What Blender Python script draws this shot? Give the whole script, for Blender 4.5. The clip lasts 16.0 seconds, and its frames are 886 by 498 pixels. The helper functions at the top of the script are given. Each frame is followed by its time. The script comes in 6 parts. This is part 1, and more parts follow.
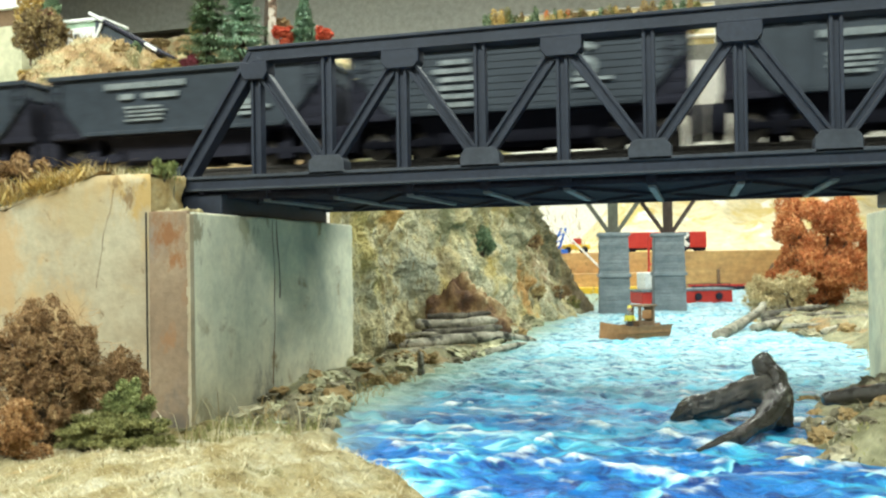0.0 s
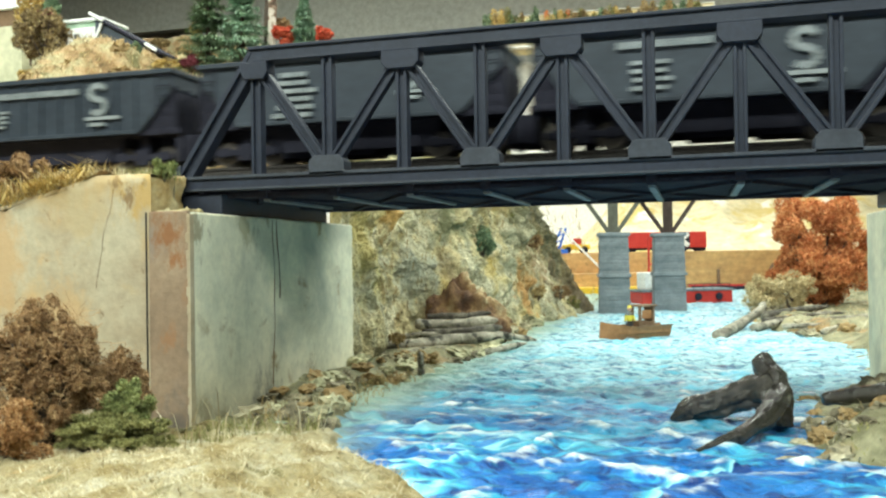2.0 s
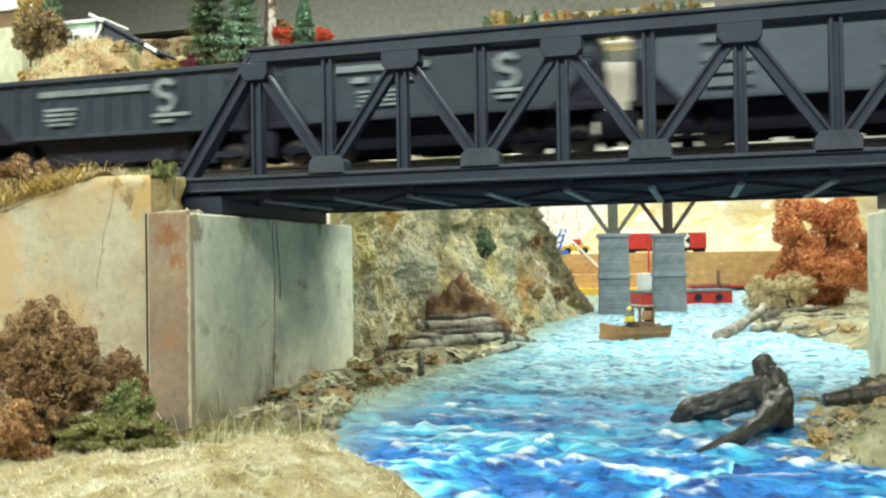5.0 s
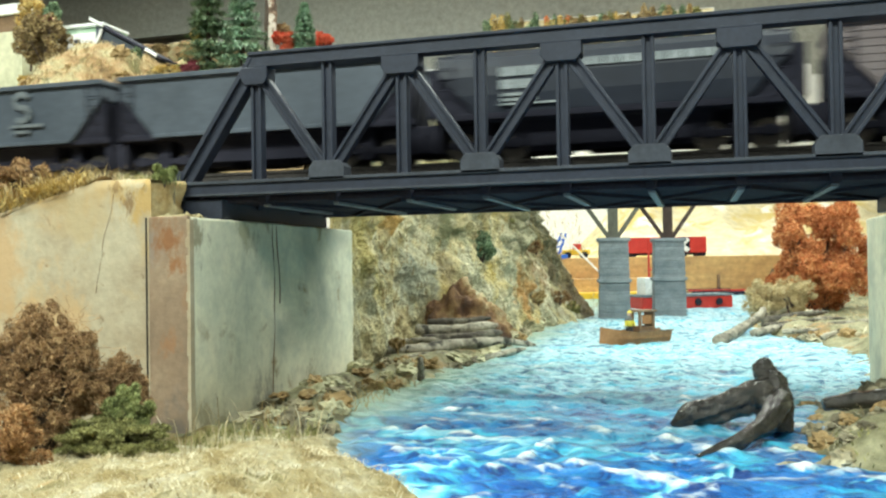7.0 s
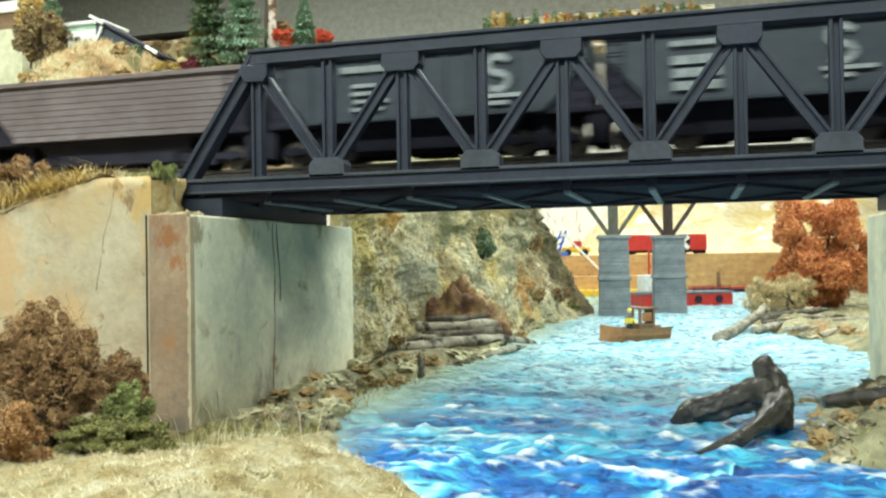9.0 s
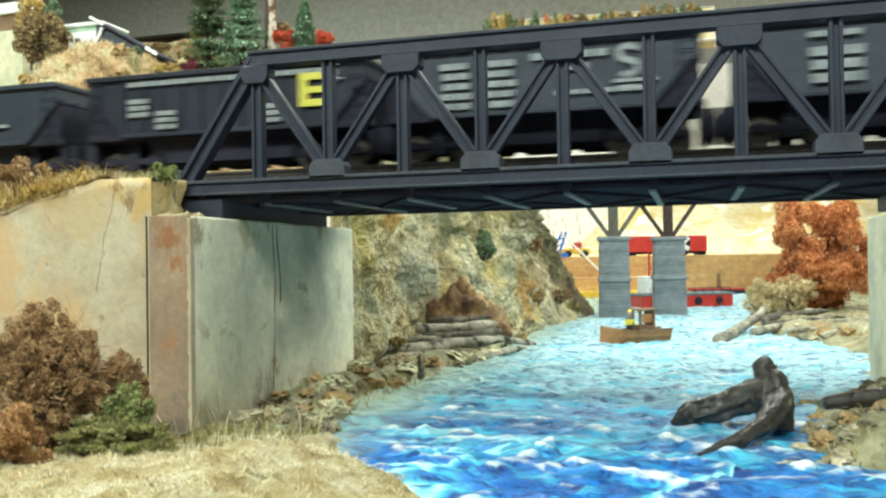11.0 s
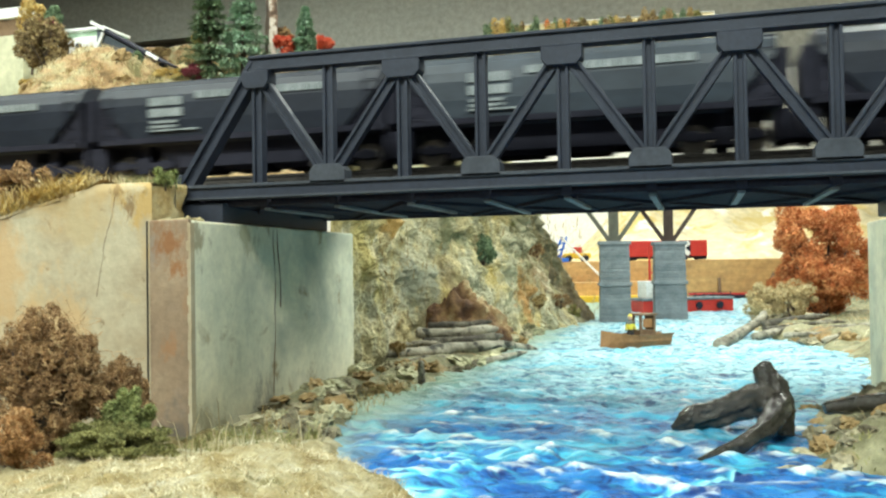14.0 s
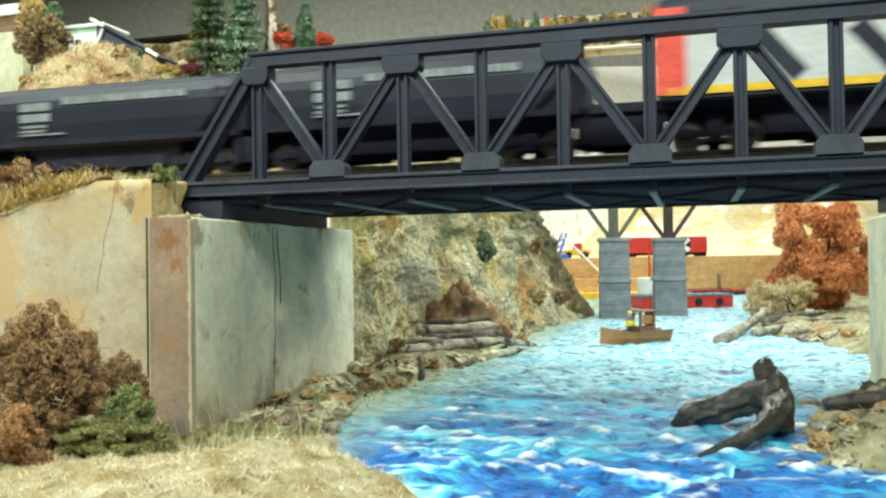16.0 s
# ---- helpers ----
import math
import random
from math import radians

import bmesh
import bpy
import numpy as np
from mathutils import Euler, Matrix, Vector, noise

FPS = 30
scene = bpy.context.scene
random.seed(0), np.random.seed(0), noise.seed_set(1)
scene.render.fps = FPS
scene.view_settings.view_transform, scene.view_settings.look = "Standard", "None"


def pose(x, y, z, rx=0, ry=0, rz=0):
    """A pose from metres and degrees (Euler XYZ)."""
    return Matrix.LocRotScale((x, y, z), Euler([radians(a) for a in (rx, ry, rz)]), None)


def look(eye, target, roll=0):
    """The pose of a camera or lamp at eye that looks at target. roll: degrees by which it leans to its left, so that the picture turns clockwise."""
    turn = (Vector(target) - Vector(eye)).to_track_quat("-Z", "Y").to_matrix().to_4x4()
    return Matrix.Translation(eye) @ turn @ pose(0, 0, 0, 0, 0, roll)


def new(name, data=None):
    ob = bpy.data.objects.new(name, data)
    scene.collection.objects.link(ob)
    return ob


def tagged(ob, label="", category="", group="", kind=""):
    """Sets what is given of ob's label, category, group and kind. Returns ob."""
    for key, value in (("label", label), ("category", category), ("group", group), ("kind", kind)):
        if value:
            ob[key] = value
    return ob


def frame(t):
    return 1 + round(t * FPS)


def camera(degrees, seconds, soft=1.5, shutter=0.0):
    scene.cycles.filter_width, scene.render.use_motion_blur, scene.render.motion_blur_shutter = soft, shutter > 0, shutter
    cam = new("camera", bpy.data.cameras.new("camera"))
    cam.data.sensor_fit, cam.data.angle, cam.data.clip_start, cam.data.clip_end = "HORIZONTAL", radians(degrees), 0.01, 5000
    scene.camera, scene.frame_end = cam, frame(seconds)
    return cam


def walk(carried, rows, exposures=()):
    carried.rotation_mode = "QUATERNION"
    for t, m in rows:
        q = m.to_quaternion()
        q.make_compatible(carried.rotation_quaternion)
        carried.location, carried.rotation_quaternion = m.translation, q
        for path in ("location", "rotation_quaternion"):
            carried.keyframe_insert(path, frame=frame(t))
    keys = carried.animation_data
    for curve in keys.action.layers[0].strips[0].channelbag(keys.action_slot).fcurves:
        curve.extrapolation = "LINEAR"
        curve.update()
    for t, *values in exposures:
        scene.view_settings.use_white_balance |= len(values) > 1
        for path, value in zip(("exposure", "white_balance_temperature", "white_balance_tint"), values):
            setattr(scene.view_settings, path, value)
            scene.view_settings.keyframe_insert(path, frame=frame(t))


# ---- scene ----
# A club layout in O scale: z = 0 is the painted river, the truss bridge runs along x, y points across the river.
cam = camera(53.0, 16.0, soft=2.3, shutter=0.7)
EYE = (0.2744, -0.5267, 0.105)
# seconds, pitch, yaw
SWAY = [(0, .600, 15.9), (0.5, .655, 15.9), (1, .319, 15.9), (1.5, .374, 15.91), (2, .600, 15.9), (2.5, .432, 15.91), (3, .600, 15.9),
        (3.5, .432, 15.9), (4, .600, 15.9), (4.8, .650, 15.9), (5.7, .71, 15.9), (6.5, .768, 15.9), (7, .935, 15.9), (7.5, 1.045, 15.91), (8, .932, 15.92),
        (8.5, .877, 15.91), (9, .768, 15.91), (9.9, .81, 15.915), (10.7, .85, 15.92), (11.5, .877, 15.925), (12, 1.045, 15.94), (12.5, .877, 15.93),
        (13, 1.099, 15.93), (13.5, 1.045, 15.935), (14, 1.157, 15.945), (14.5, 1.103, 15.945), (15, 1.045, 15.935), (15.5, .990, 15.935), (16, .935, 15.935)]
walk(cam, [(t, pose(*EYE, 90 + p, .9, w)) for t, p, w in SWAY], exposures=((0, 0.0), (16, 0.0)))

# ---------------------------------------------------------------- light
world = bpy.data.worlds.new("room_air")
scene.world = world
world.use_nodes = True
world.node_tree.nodes["Background"].inputs[0].default_value = (0.9, 0.95, 1.0, 1)
world.node_tree.nodes["Background"].inputs[1].default_value = 0.05


def tube(x, y, z, length, width, watts, color=(1.0, 0.96, 0.88), aim=None):
    lamp = bpy.data.lights.new("fluorescent_light", "AREA")
    lamp.shape, lamp.size, lamp.size_y, lamp.energy, lamp.color = "RECTANGLE", length, width, watts, color
    ob = new("fluorescent_light", lamp)
    ob.matrix_world = look((x, y, z), aim) if aim else pose(x, y, z)
    return ob


COOL = (0.90, 1.0, 0.90)
tube(-0.05, -0.95, 1.10, 1.8, 0.3, 40, COOL, aim=(0.0, 0.0, 0.1))      # aisle fixture, in front of and above the bridge
tube(0.95, 0.70, 1.30, 1.6, 0.25, 35, COOL, aim=(0.05, 0.33, 0.0))        # over the river
tube(0.3, 2.1, 1.5, 2.0, 0.25, 28, (0.96, 1.0, 0.91))                    # over the far bank
tube(-0.9, 0.1, 1.5, 1.2, 0.25, 30, COOL)                                 # over the hillside
tube(-1.5, 2.2, 1.5, 1.5, 0.25, 28, COOL)                                 # far corner of the room, unseen lamp added to brighten the grey wall

# ---------------------------------------------------------------- materials


def material(name):
    m = bpy.data.materials.new(name)
    m.use_nodes = True
    nt = m.node_tree
    return m, nt, nt.nodes["Principled BSDF"]


def ramp(nt, stops):
    n = nt.nodes.new("ShaderNodeValToRGB")
    el = n.color_ramp.elements
    while len(el) < len(stops):
        el.new(0.5)
    for e, (p, c) in zip(el, stops):
        e.position, e.color = p, (*c, 1)
    return n


def noise_tex(nt, coords, scale, detail=6, rough=0.6, stretch=None, distort=0.0):
    n = nt.nodes.new("ShaderNodeTexNoise")
    n.inputs["Scale"].default_value, n.inputs["Detail"].default_value = scale, detail
    n.inputs["Roughness"].default_value, n.inputs["Distortion"].default_value = rough, distort
    if stretch:
        mp = nt.nodes.new("ShaderNodeMapping")
        mp.inputs["Scale"].default_value = stretch
        nt.links.new(coords, mp.inputs["Vector"])
        coords = mp.outputs["Vector"]
    nt.links.new(coords, n.inputs["Vector"])
    return n


def mix(nt, a, b, fac, mode="MIX"):
    n = nt.nodes.new("ShaderNodeMix")
    n.data_type, n.blend_type = "RGBA", mode
    for value, socket in ((fac, n.inputs["Factor"]), (a, n.inputs["A"]), (b, n.inputs["B"])):
        if hasattr(value, "is_output"):
            nt.links.new(value, socket)
        elif isinstance(value, tuple):
            socket.default_value = (*value, 1)
        else:
            socket.default_value = value
    return n.outputs["Result"]


def bump(nt, bsdf, height, strength, distance):
    b = nt.nodes.new("ShaderNodeBump")
    b.inputs["Strength"].default_value, b.inputs["Distance"].default_value = strength, distance
    nt.links.new(height, b.inputs["Height"])
    nt.links.new(b.outputs["Normal"], bsdf.inputs["Normal"])


def coords(nt):
    return nt.nodes.new("ShaderNodeTexCoord").outputs["Object"]


def varied(name, stops, scale, rough=0.8, metal=0.0, fine=None, bump_size=0.0008, bump_strength=0.5, stain=None, stain2=None, patches=(), by_island=0.0, by_object=0.0, spec=0.5, stretch=None, grain=(0.72, 1.12)):
    """Two scales of mottling: stops over a broad noise, a fine grain over it, and stains of another colour."""
    m, nt, b = material(name)
    c = coords(nt)
    n1 = noise_tex(nt, c, scale, 5, 0.62, stretch)
    value = n1.outputs["Fac"]
    if by_island or by_object:
        g = nt.nodes.new("ShaderNodeNewGeometry" if by_island else "ShaderNodeObjectInfo")
        out = g.outputs["Random Per Island"] if by_island else g.outputs["Random"]
        ma = nt.nodes.new("ShaderNodeMath")
        ma.operation = "MULTIPLY_ADD"
        nt.links.new(out, ma.inputs[0])
        ma.inputs[1].default_value = by_island or by_object
        ma2 = nt.nodes.new("ShaderNodeMath")
        ma2.operation = "SUBTRACT"
        nt.links.new(value, ma2.inputs[0])
        ma2.inputs[1].default_value = (by_island or by_object) / 2
        nt.links.new(ma2.outputs[0], ma.inputs[2])
        value = ma.outputs[0]
    r = ramp(nt, stops)
    nt.links.new(value, r.inputs["Fac"])
    col = r.outputs["Color"]
    n2 = noise_tex(nt, c, fine or scale * 9, 4, 0.7)
    speckle = ramp(nt, [(0.3, (grain[0],) * 3), (0.7, (grain[1],) * 3)])
    nt.links.new(n2.outputs["Fac"], speckle.inputs["Fac"])
    col = mix(nt, col, speckle.outputs["Color"], 1.0, "MULTIPLY")
    for s_color, s_scale, s_low, s_high in [a for a in (stain, stain2) if a]:
        n3 = noise_tex(nt, c, s_scale, 7, 0.6, distort=0.4)
        sr = ramp(nt, [(s_low, (0, 0, 0)), (s_high, (1, 1, 1))])
        nt.links.new(n3.outputs["Fac"], sr.inputs["Fac"])
        col = mix(nt, col, s_color, sr.outputs["Color"])
    for p_color, place, radius in patches:          # single stains with ragged edges
        dist = nt.nodes.new("ShaderNodeVectorMath")
        dist.operation = "DISTANCE"
        nt.links.new(c, dist.inputs[0])
        dist.inputs[1].default_value = place
        rag = noise_tex(nt, c, 1.5 / radius, 7, 0.7, (1, 1, 0.6))
        ad = nt.nodes.new("ShaderNodeMath")
        ad.operation = "MULTIPLY_ADD"
        nt.links.new(rag.outputs["Fac"], ad.inputs[0])
        ad.inputs[1].default_value = radius * 4.6
        nt.links.new(dist.outputs["Value"], ad.inputs[2])
        pm = nt.nodes.new("ShaderNodeMapRange")
        pm.inputs["From Min"].default_value, pm.inputs["From Max"].default_value = radius * 3.2, radius * 2.5
        pm.inputs["To Max"].default_value = 0.85
        nt.links.new(ad.outputs[0], pm.inputs["Value"])
        col = mix(nt, col, p_color, pm.outputs["Result"])
    nt.links.new(col, b.inputs["Base Color"])
    b.inputs["Roughness"].default_value, b.inputs["Metallic"].default_value = rough, metal
    b.inputs["Specular IOR Level"].default_value = spec
    if bump_strength:
        bump(nt, b, n2.outputs["Fac"], bump_strength, bump_size)
    return m


BRIDGE = varied("black_plastic_paint", [(0.3, (0.0175, 0.022, 0.036)), (0.7, (0.030, 0.036, 0.056))], 25, 0.5, spec=0.35, fine=300, bump_size=0.0002, bump_strength=0.2)
# lighter bridge paint: edge wear together with the edge highlight, both in the colour
BRIDGE_WORN_LIT = varied("worn_highlight_edge", [(0.3, (0.034, 0.039, 0.051)), (0.7, (0.060, 0.067, 0.084))], 60, 0.55, spec=0.35, fine=300, bump_size=0.0002, bump_strength=0.2)
LIT_FLANGE = varied("lit_grey_flange", [(0.3, (0.12, 0.13, 0.145)), (0.7, (0.24, 0.25, 0.27))], 60, 0.6)
TIE = varied("tie_wood", [(0.3, (0.011, 0.010, 0.010)), (0.7, (0.027, 0.024, 0.022))], 80, 0.9, by_object=0.3)
RAIL = varied("rail_steel", [(0.3, (0.030, 0.026, 0.024)), (0.7, (0.075, 0.065, 0.058))], 60, 0.55, 0.4)
CONCRETE = varied("painted_plaster", [(0.28, (0.32, 0.24, 0.145)), (0.42, (0.41, 0.34, 0.23)), (0.58, (0.48, 0.43, 0.31)), (0.75, (0.55, 0.52, 0.40))], 11, 0.9, fine=150, grain=(0.84, 1.08),
                  bump_size=0.0012, bump_strength=0.6, stain=((0.46, 0.33, 0.16), 16, 0.52, 0.70), stain2=((0.22, 0.16, 0.09), 85, 0.635, 0.69),
                  patches=(((0.46, 0.30, 0.10), (-0.062, -0.047, 0.152), 0.022), ((0.20, 0.12, 0.05), (-0.066, -0.047, 0.147), 0.0075), ((0.24, 0.15, 0.06), (-0.075, -0.047, 0.156), 0.006),
                           ((0.44, 0.36, 0.22), (-0.10, -0.047, 0.137), 0.024), ((0.50, 0.34, 0.18), (-0.165, -0.047, 0.110), 0.045), ((0.52, 0.36, 0.19), (-0.12, -0.047, 0.07), 0.030)))
OCHRE_WALL = varied("ochre_plaster", [(0.28, (0.20, 0.12, 0.04)), (0.45, (0.42, 0.29, 0.12)), (0.65, (0.56, 0.47, 0.28))], 40, 0.9, fine=260, bump_size=0.002, bump_strength=0.8)
ABUT = varied("abutment_concrete", [(0.28, (0.40, 0.41, 0.31)), (0.40, (0.64, 0.63, 0.48)), (0.54, (0.76, 0.72, 0.54)), (0.72, (0.84, 0.78, 0.58))], 15, 0.85, fine=170, grain=(0.84, 1.08),
              bump_size=0.0004, bump_strength=0.3, stain=((0.34, 0.36, 0.29), 12, 0.48, 0.72), stain2=((0.30, 0.22, 0.11), 30, 0.60, 0.72),
              patches=(((0.24, 0.20, 0.12), (-0.0205, -0.042, 0.122), 0.014), ((0.40, 0.36, 0.22), (-0.021, 0.02, 0.128), 0.016), ((0.30, 0.27, 0.18), (-0.0205, -0.030, 0.004), 0.022),
                       ((0.25, 0.24, 0.19), (-0.0205, 0.045, 0.008), 0.024), ((0.32, 0.28, 0.18), (-0.0205, 0.12, 0.016), 0.020)), stretch=(1, 1, 0.45))
ABUT_END = varied("brown_concrete", [(0.25, (0.19, 0.135, 0.09)), (0.55, (0.29, 0.205, 0.135)), (0.8, (0.40, 0.31, 0.21))], 18, 0.9, fine=170, grain=(0.80, 1.10),
                  bump_size=0.0010, bump_strength=0.7, stain=((0.24, 0.21, 0.18), 16, 0.55, 0.70), stain2=((0.30, 0.17, 0.09), 24, 0.60, 0.70),
                  patches=(((0.24, 0.10, 0.035), (-0.036, -0.051, 0.122), 0.014), ((0.26, 0.11, 0.04), (-0.030, -0.051, 0.108), 0.008), ((0.14, 0.12, 0.10), (-0.036, -0.051, 0.004), 0.020), ((0.30, 0.16, 0.08), (-0.036, -0.051, 0.06), 0.010)))
ROCK = varied("painted_rock", [(0.29, (0.08, 0.06, 0.03)), (0.37, (0.34, 0.27, 0.14)), (0.46, (0.66, 0.56, 0.31)), (0.54, (0.46, 0.43, 0.29)), (0.66, (0.86, 0.78, 0.53))], 17, 0.92, fine=150, grain=(0.62, 1.12),
              bump_size=0.007, bump_strength=1.0, stain=((0.50, 0.38, 0.13), 10, 0.53, 0.66), stain2=((0.22, 0.22, 0.12), 13, 0.59, 0.68), stretch=(1, 1, 0.55),
              patches=(((0.12, 0.115, 0.065), (-0.03, 1.08, 0.15), 0.24), ((0.17, 0.12, 0.07), (0.04, 1.18, 0.04), 0.17), ((0.30, 0.18, 0.09), (0.02, 0.95, 0.11), 0.09), ((0.17, 0.16, 0.09), (0.0, 0.84, 0.17), 0.11),
                       ((0.50, 0.28, 0.07), (-0.05, 0.42, 0.165), 0.050), ((0.52, 0.42, 0.15), (-0.04, 0.27, 0.115), 0.060), ((0.30, 0.31, 0.24), (-0.03, 0.48, 0.085), 0.070), ((0.13, 0.10, 0.06), (-0.02, 0.33, 0.020), 0.055), ((0.48, 0.24, 0.07), (0.03, 0.78, 0.055), 0.050)))
STONE = varied("shore_stone", [(0.3, (0.09, 0.075, 0.045)), (0.5, (0.32, 0.28, 0.18)), (0.75, (0.64, 0.58, 0.40))], 30, 0.85, fine=220, bump_size=0.002, by_object=0.3)
TURF = varied("dry_turf", [(0.24, (0.14, 0.10, 0.035)), (0.40, (0.31, 0.235, 0.10)), (0.54, (0.42, 0.355, 0.20)), (0.72, (0.60, 0.56, 0.43))], 40, 0.95, fine=330,
              bump_size=0.004, bump_strength=1.0, stain=((0.50, 0.30, 0.11), 17, 0.64, 0.76), stain2=((0.20, 0.17, 0.07), 60, 0.60, 0.68))
MUD = varied("shore_mud", [(0.25, (0.07, 0.06, 0.03)), (0.45, (0.17, 0.16, 0.08)), (0.60, (0.30, 0.28, 0.16)), (0.75, (0.42, 0.38, 0.26))], 34, 0.7, fine=200, bump_size=0.003, bump_strength=0.9,
             stain=((0.36, 0.20, 0.07), 18, 0.55, 0.68))
HILL = varied("sandy_hill", [(0.28, (0.11, 0.07, 0.03)), (0.40, (0.30, 0.18, 0.075)), (0.50, (0.46, 0.31, 0.16)), (0.60, (0.44, 0.37, 0.20)), (0.75, (0.60, 0.54, 0.38))], 30, 0.95, fine=150, bump_size=0.006, bump_strength=1.0,
              stain=((0.15, 0.13, 0.05), 26, 0.53, 0.62), stain2=((0.34, 0.36, 0.16), 15, 0.58, 0.68))
DRIFT = varied("grey_driftwood", [(0.3, (0.06, 0.05, 0.04)), (0.48, (0.22, 0.20, 0.155)), (0.7, (0.46, 0.42, 0.33))], 55, 0.85, fine=240, by_object=0.35, bump_size=0.003, bump_strength=1.0, stain=((0.05, 0.045, 0.035), 70, 0.54, 0.62))
WETWOOD = varied("wet_dark_driftwood", [(0.3, (0.016, 0.014, 0.012)), (0.6, (0.050, 0.043, 0.036)), (0.85, (0.12, 0.10, 0.08))], 45, 0.24, fine=190, bump_size=0.003, bump_strength=0.9)
WETWOOD.node_tree.nodes["Principled BSDF"].inputs["Coat Weight"].default_value = 0.35
HULL = varied("boat_wood", [(0.3, (0.26, 0.11, 0.035)), (0.7, (0.42, 0.20, 0.08))], 60, 0.55, fine=300)
CABIN = varied("cabin_wood", [(0.3, (0.12, 0.07, 0.04)), (0.7, (0.26, 0.16, 0.09))], 70, 0.7)
BLOCK = varied("grey_stone_block", [(0.3, (0.14, 0.17, 0.19)), (0.7, (0.24, 0.27, 0.29))], 50, 0.85, by_object=0.22, bump_size=0.001)
PLY = varied("plywood_fascia", [(0.3, (0.44, 0.23, 0.08)), (0.7, (0.64, 0.40, 0.16))], 5, 0.6, fine=60, stretch=(1, 1, 6), stain=((0.22, 0.12, 0.06), 5, 0.58, 0.75))
WALLGREY = varied("grey_wall_paint", [(0.3, (0.275, 0.275, 0.245)), (0.7, (0.325, 0.325, 0.29))], 1.5, 0.9, fine=40, bump_size=0.001, bump_strength=0.1)
CREAM = varied("cream_backdrop", [(0.3, (0.66, 0.56, 0.33)), (0.7, (0.80, 0.72, 0.50))], 3, 0.9, fine=30, stain=((0.58, 0.44, 0.16), 6, 0.48, 0.62), stain2=((0.80, 0.77, 0.66), 9, 0.56, 0.66))
PALE_WALL = varied("pale_green_plaster", [(0.3, (0.50, 0.50, 0.34)), (0.7, (0.62, 0.60, 0.42))], 9, 0.9, fine=60, bump_strength=0.2)
WHITE = varied("white_paint", [(0.3, (0.74, 0.74, 0.72)), (0.7, (0.82, 0.82, 0.80))], 20, 0.6, bump_strength=0)
BENCH = varied("bench_wood", [(0.3, (0.22, 0.14, 0.07)), (0.7, (0.34, 0.23, 0.13))], 6, 0.7)
FLOOR = varied("grey_carpet", [(0.3, (0.10, 0.10, 0.10)), (0.7, (0.15, 0.15, 0.14))], 20, 0.95)
CEIL = varied("ceiling_tile_white", [(0.3, (0.62, 0.62, 0.60)), (0.7, (0.72, 0.72, 0.69))], 8, 0.9)


def paint(name, a, b=None, rough=0.55, metal=0.0, scale=40, spec=0.5):
    b = b or tuple(min(1, v * 1.35) for v in a)
    return varied(name, [(0.3, a), (0.7, b)], scale, rough, metal, bump_size=0.0002, bump_strength=0.15, spec=spec)


CAR_GREY = paint("weathered_grey_car", (0.020, 0.028, 0.040), (0.044, 0.056, 0.074), 0.5, scale=22, spec=0.35)
CAR_BLUE = paint("faded_bluegrey_car", (0.042, 0.055, 0.074), (0.078, 0.097, 0.126), 0.55, scale=22)
CAR_BLACK = paint("black_car", (0.010, 0.013, 0.022), (0.021, 0.026, 0.040), 0.5, scale=22, spec=0.28)
CAR_BROWN = paint("weathered_brown_car", (0.120, 0.092, 0.094), (0.20, 0.168, 0.172), 0.7, scale=22)
UNDER = paint("underframe_black", (0.017, 0.017, 0.027), (0.031, 0.031, 0.046), 0.85, spec=0.15)
WHEEL = paint("wheel_metal", (0.10, 0.09, 0.08), (0.17, 0.15, 0.14), 0.4, 0.9)
MARK = paint("worn_white_marking", (0.15, 0.175, 0.185), (0.32, 0.35, 0.36), 0.6, scale=90)
MARK_DIM = paint("faded_marking", (0.09, 0.11, 0.125), (0.16, 0.18, 0.195), 0.6, scale=90)
MARK_YELLOW = paint("yellow_marking", (0.50, 0.47, 0.05), (0.66, 0.62, 0.10), 0.6)
RED = paint("red_paint", (0.50, 0.025, 0.02), (0.62, 0.05, 0.035), 0.4)
ORANGE_RED = paint("engine_red", (0.66, 0.06, 0.04), (0.80, 0.11, 0.07), 0.35)
OFF_WHITE = paint("dull_white_paint", (0.46, 0.48, 0.47), (0.58, 0.60, 0.59), 0.5)
YELLOW = paint("yellow_paint", (0.70, 0.42, 0.02), (0.85, 0.55, 0.04), 0.4)
BLUE = paint("blue_paint", (0.02, 0.10, 0.50), (0.03, 0.16, 0.65), 0.4)
COAL = varied("coal_load", [(0.3, (0.008, 0.008, 0.009)), (0.7, (0.03, 0.03, 0.03))], 120, 0.6, bump_size=0.002, bump_strength=1)
LEAF_BROWN = varied("brown_lichen", [(0.2, (0.11, 0.055, 0.022)), (0.5, (0.32, 0.18, 0.08)), (0.8, (0.54, 0.37, 0.19))], 90, 0.95, by_island=0.5, bump_strength=0)
LEAF_UMBER = varied("umber_lichen", [(0.2, (0.10, 0.06, 0.03)), (0.5, (0.27, 0.19, 0.085)), (0.8, (0.48, 0.37, 0.17))], 60, 0.95, by_island=0.6, bump_strength=0)
LEAF_TAN = varied("tan_lichen", [(0.2, (0.24, 0.15, 0.05)), (0.5, (0.42, 0.29, 0.12)), (0.8, (0.60, 0.48, 0.26))], 60, 0.95, by_island=0.5, bump_strength=0)
LEAF_RUST = varied("rusty_lichen", [(0.2, (0.20, 0.09, 0.03)), (0.5, (0.44, 0.23, 0.09)), (0.8, (0.62, 0.40, 0.20))], 60, 0.95, by_island=0.5, bump_strength=0)
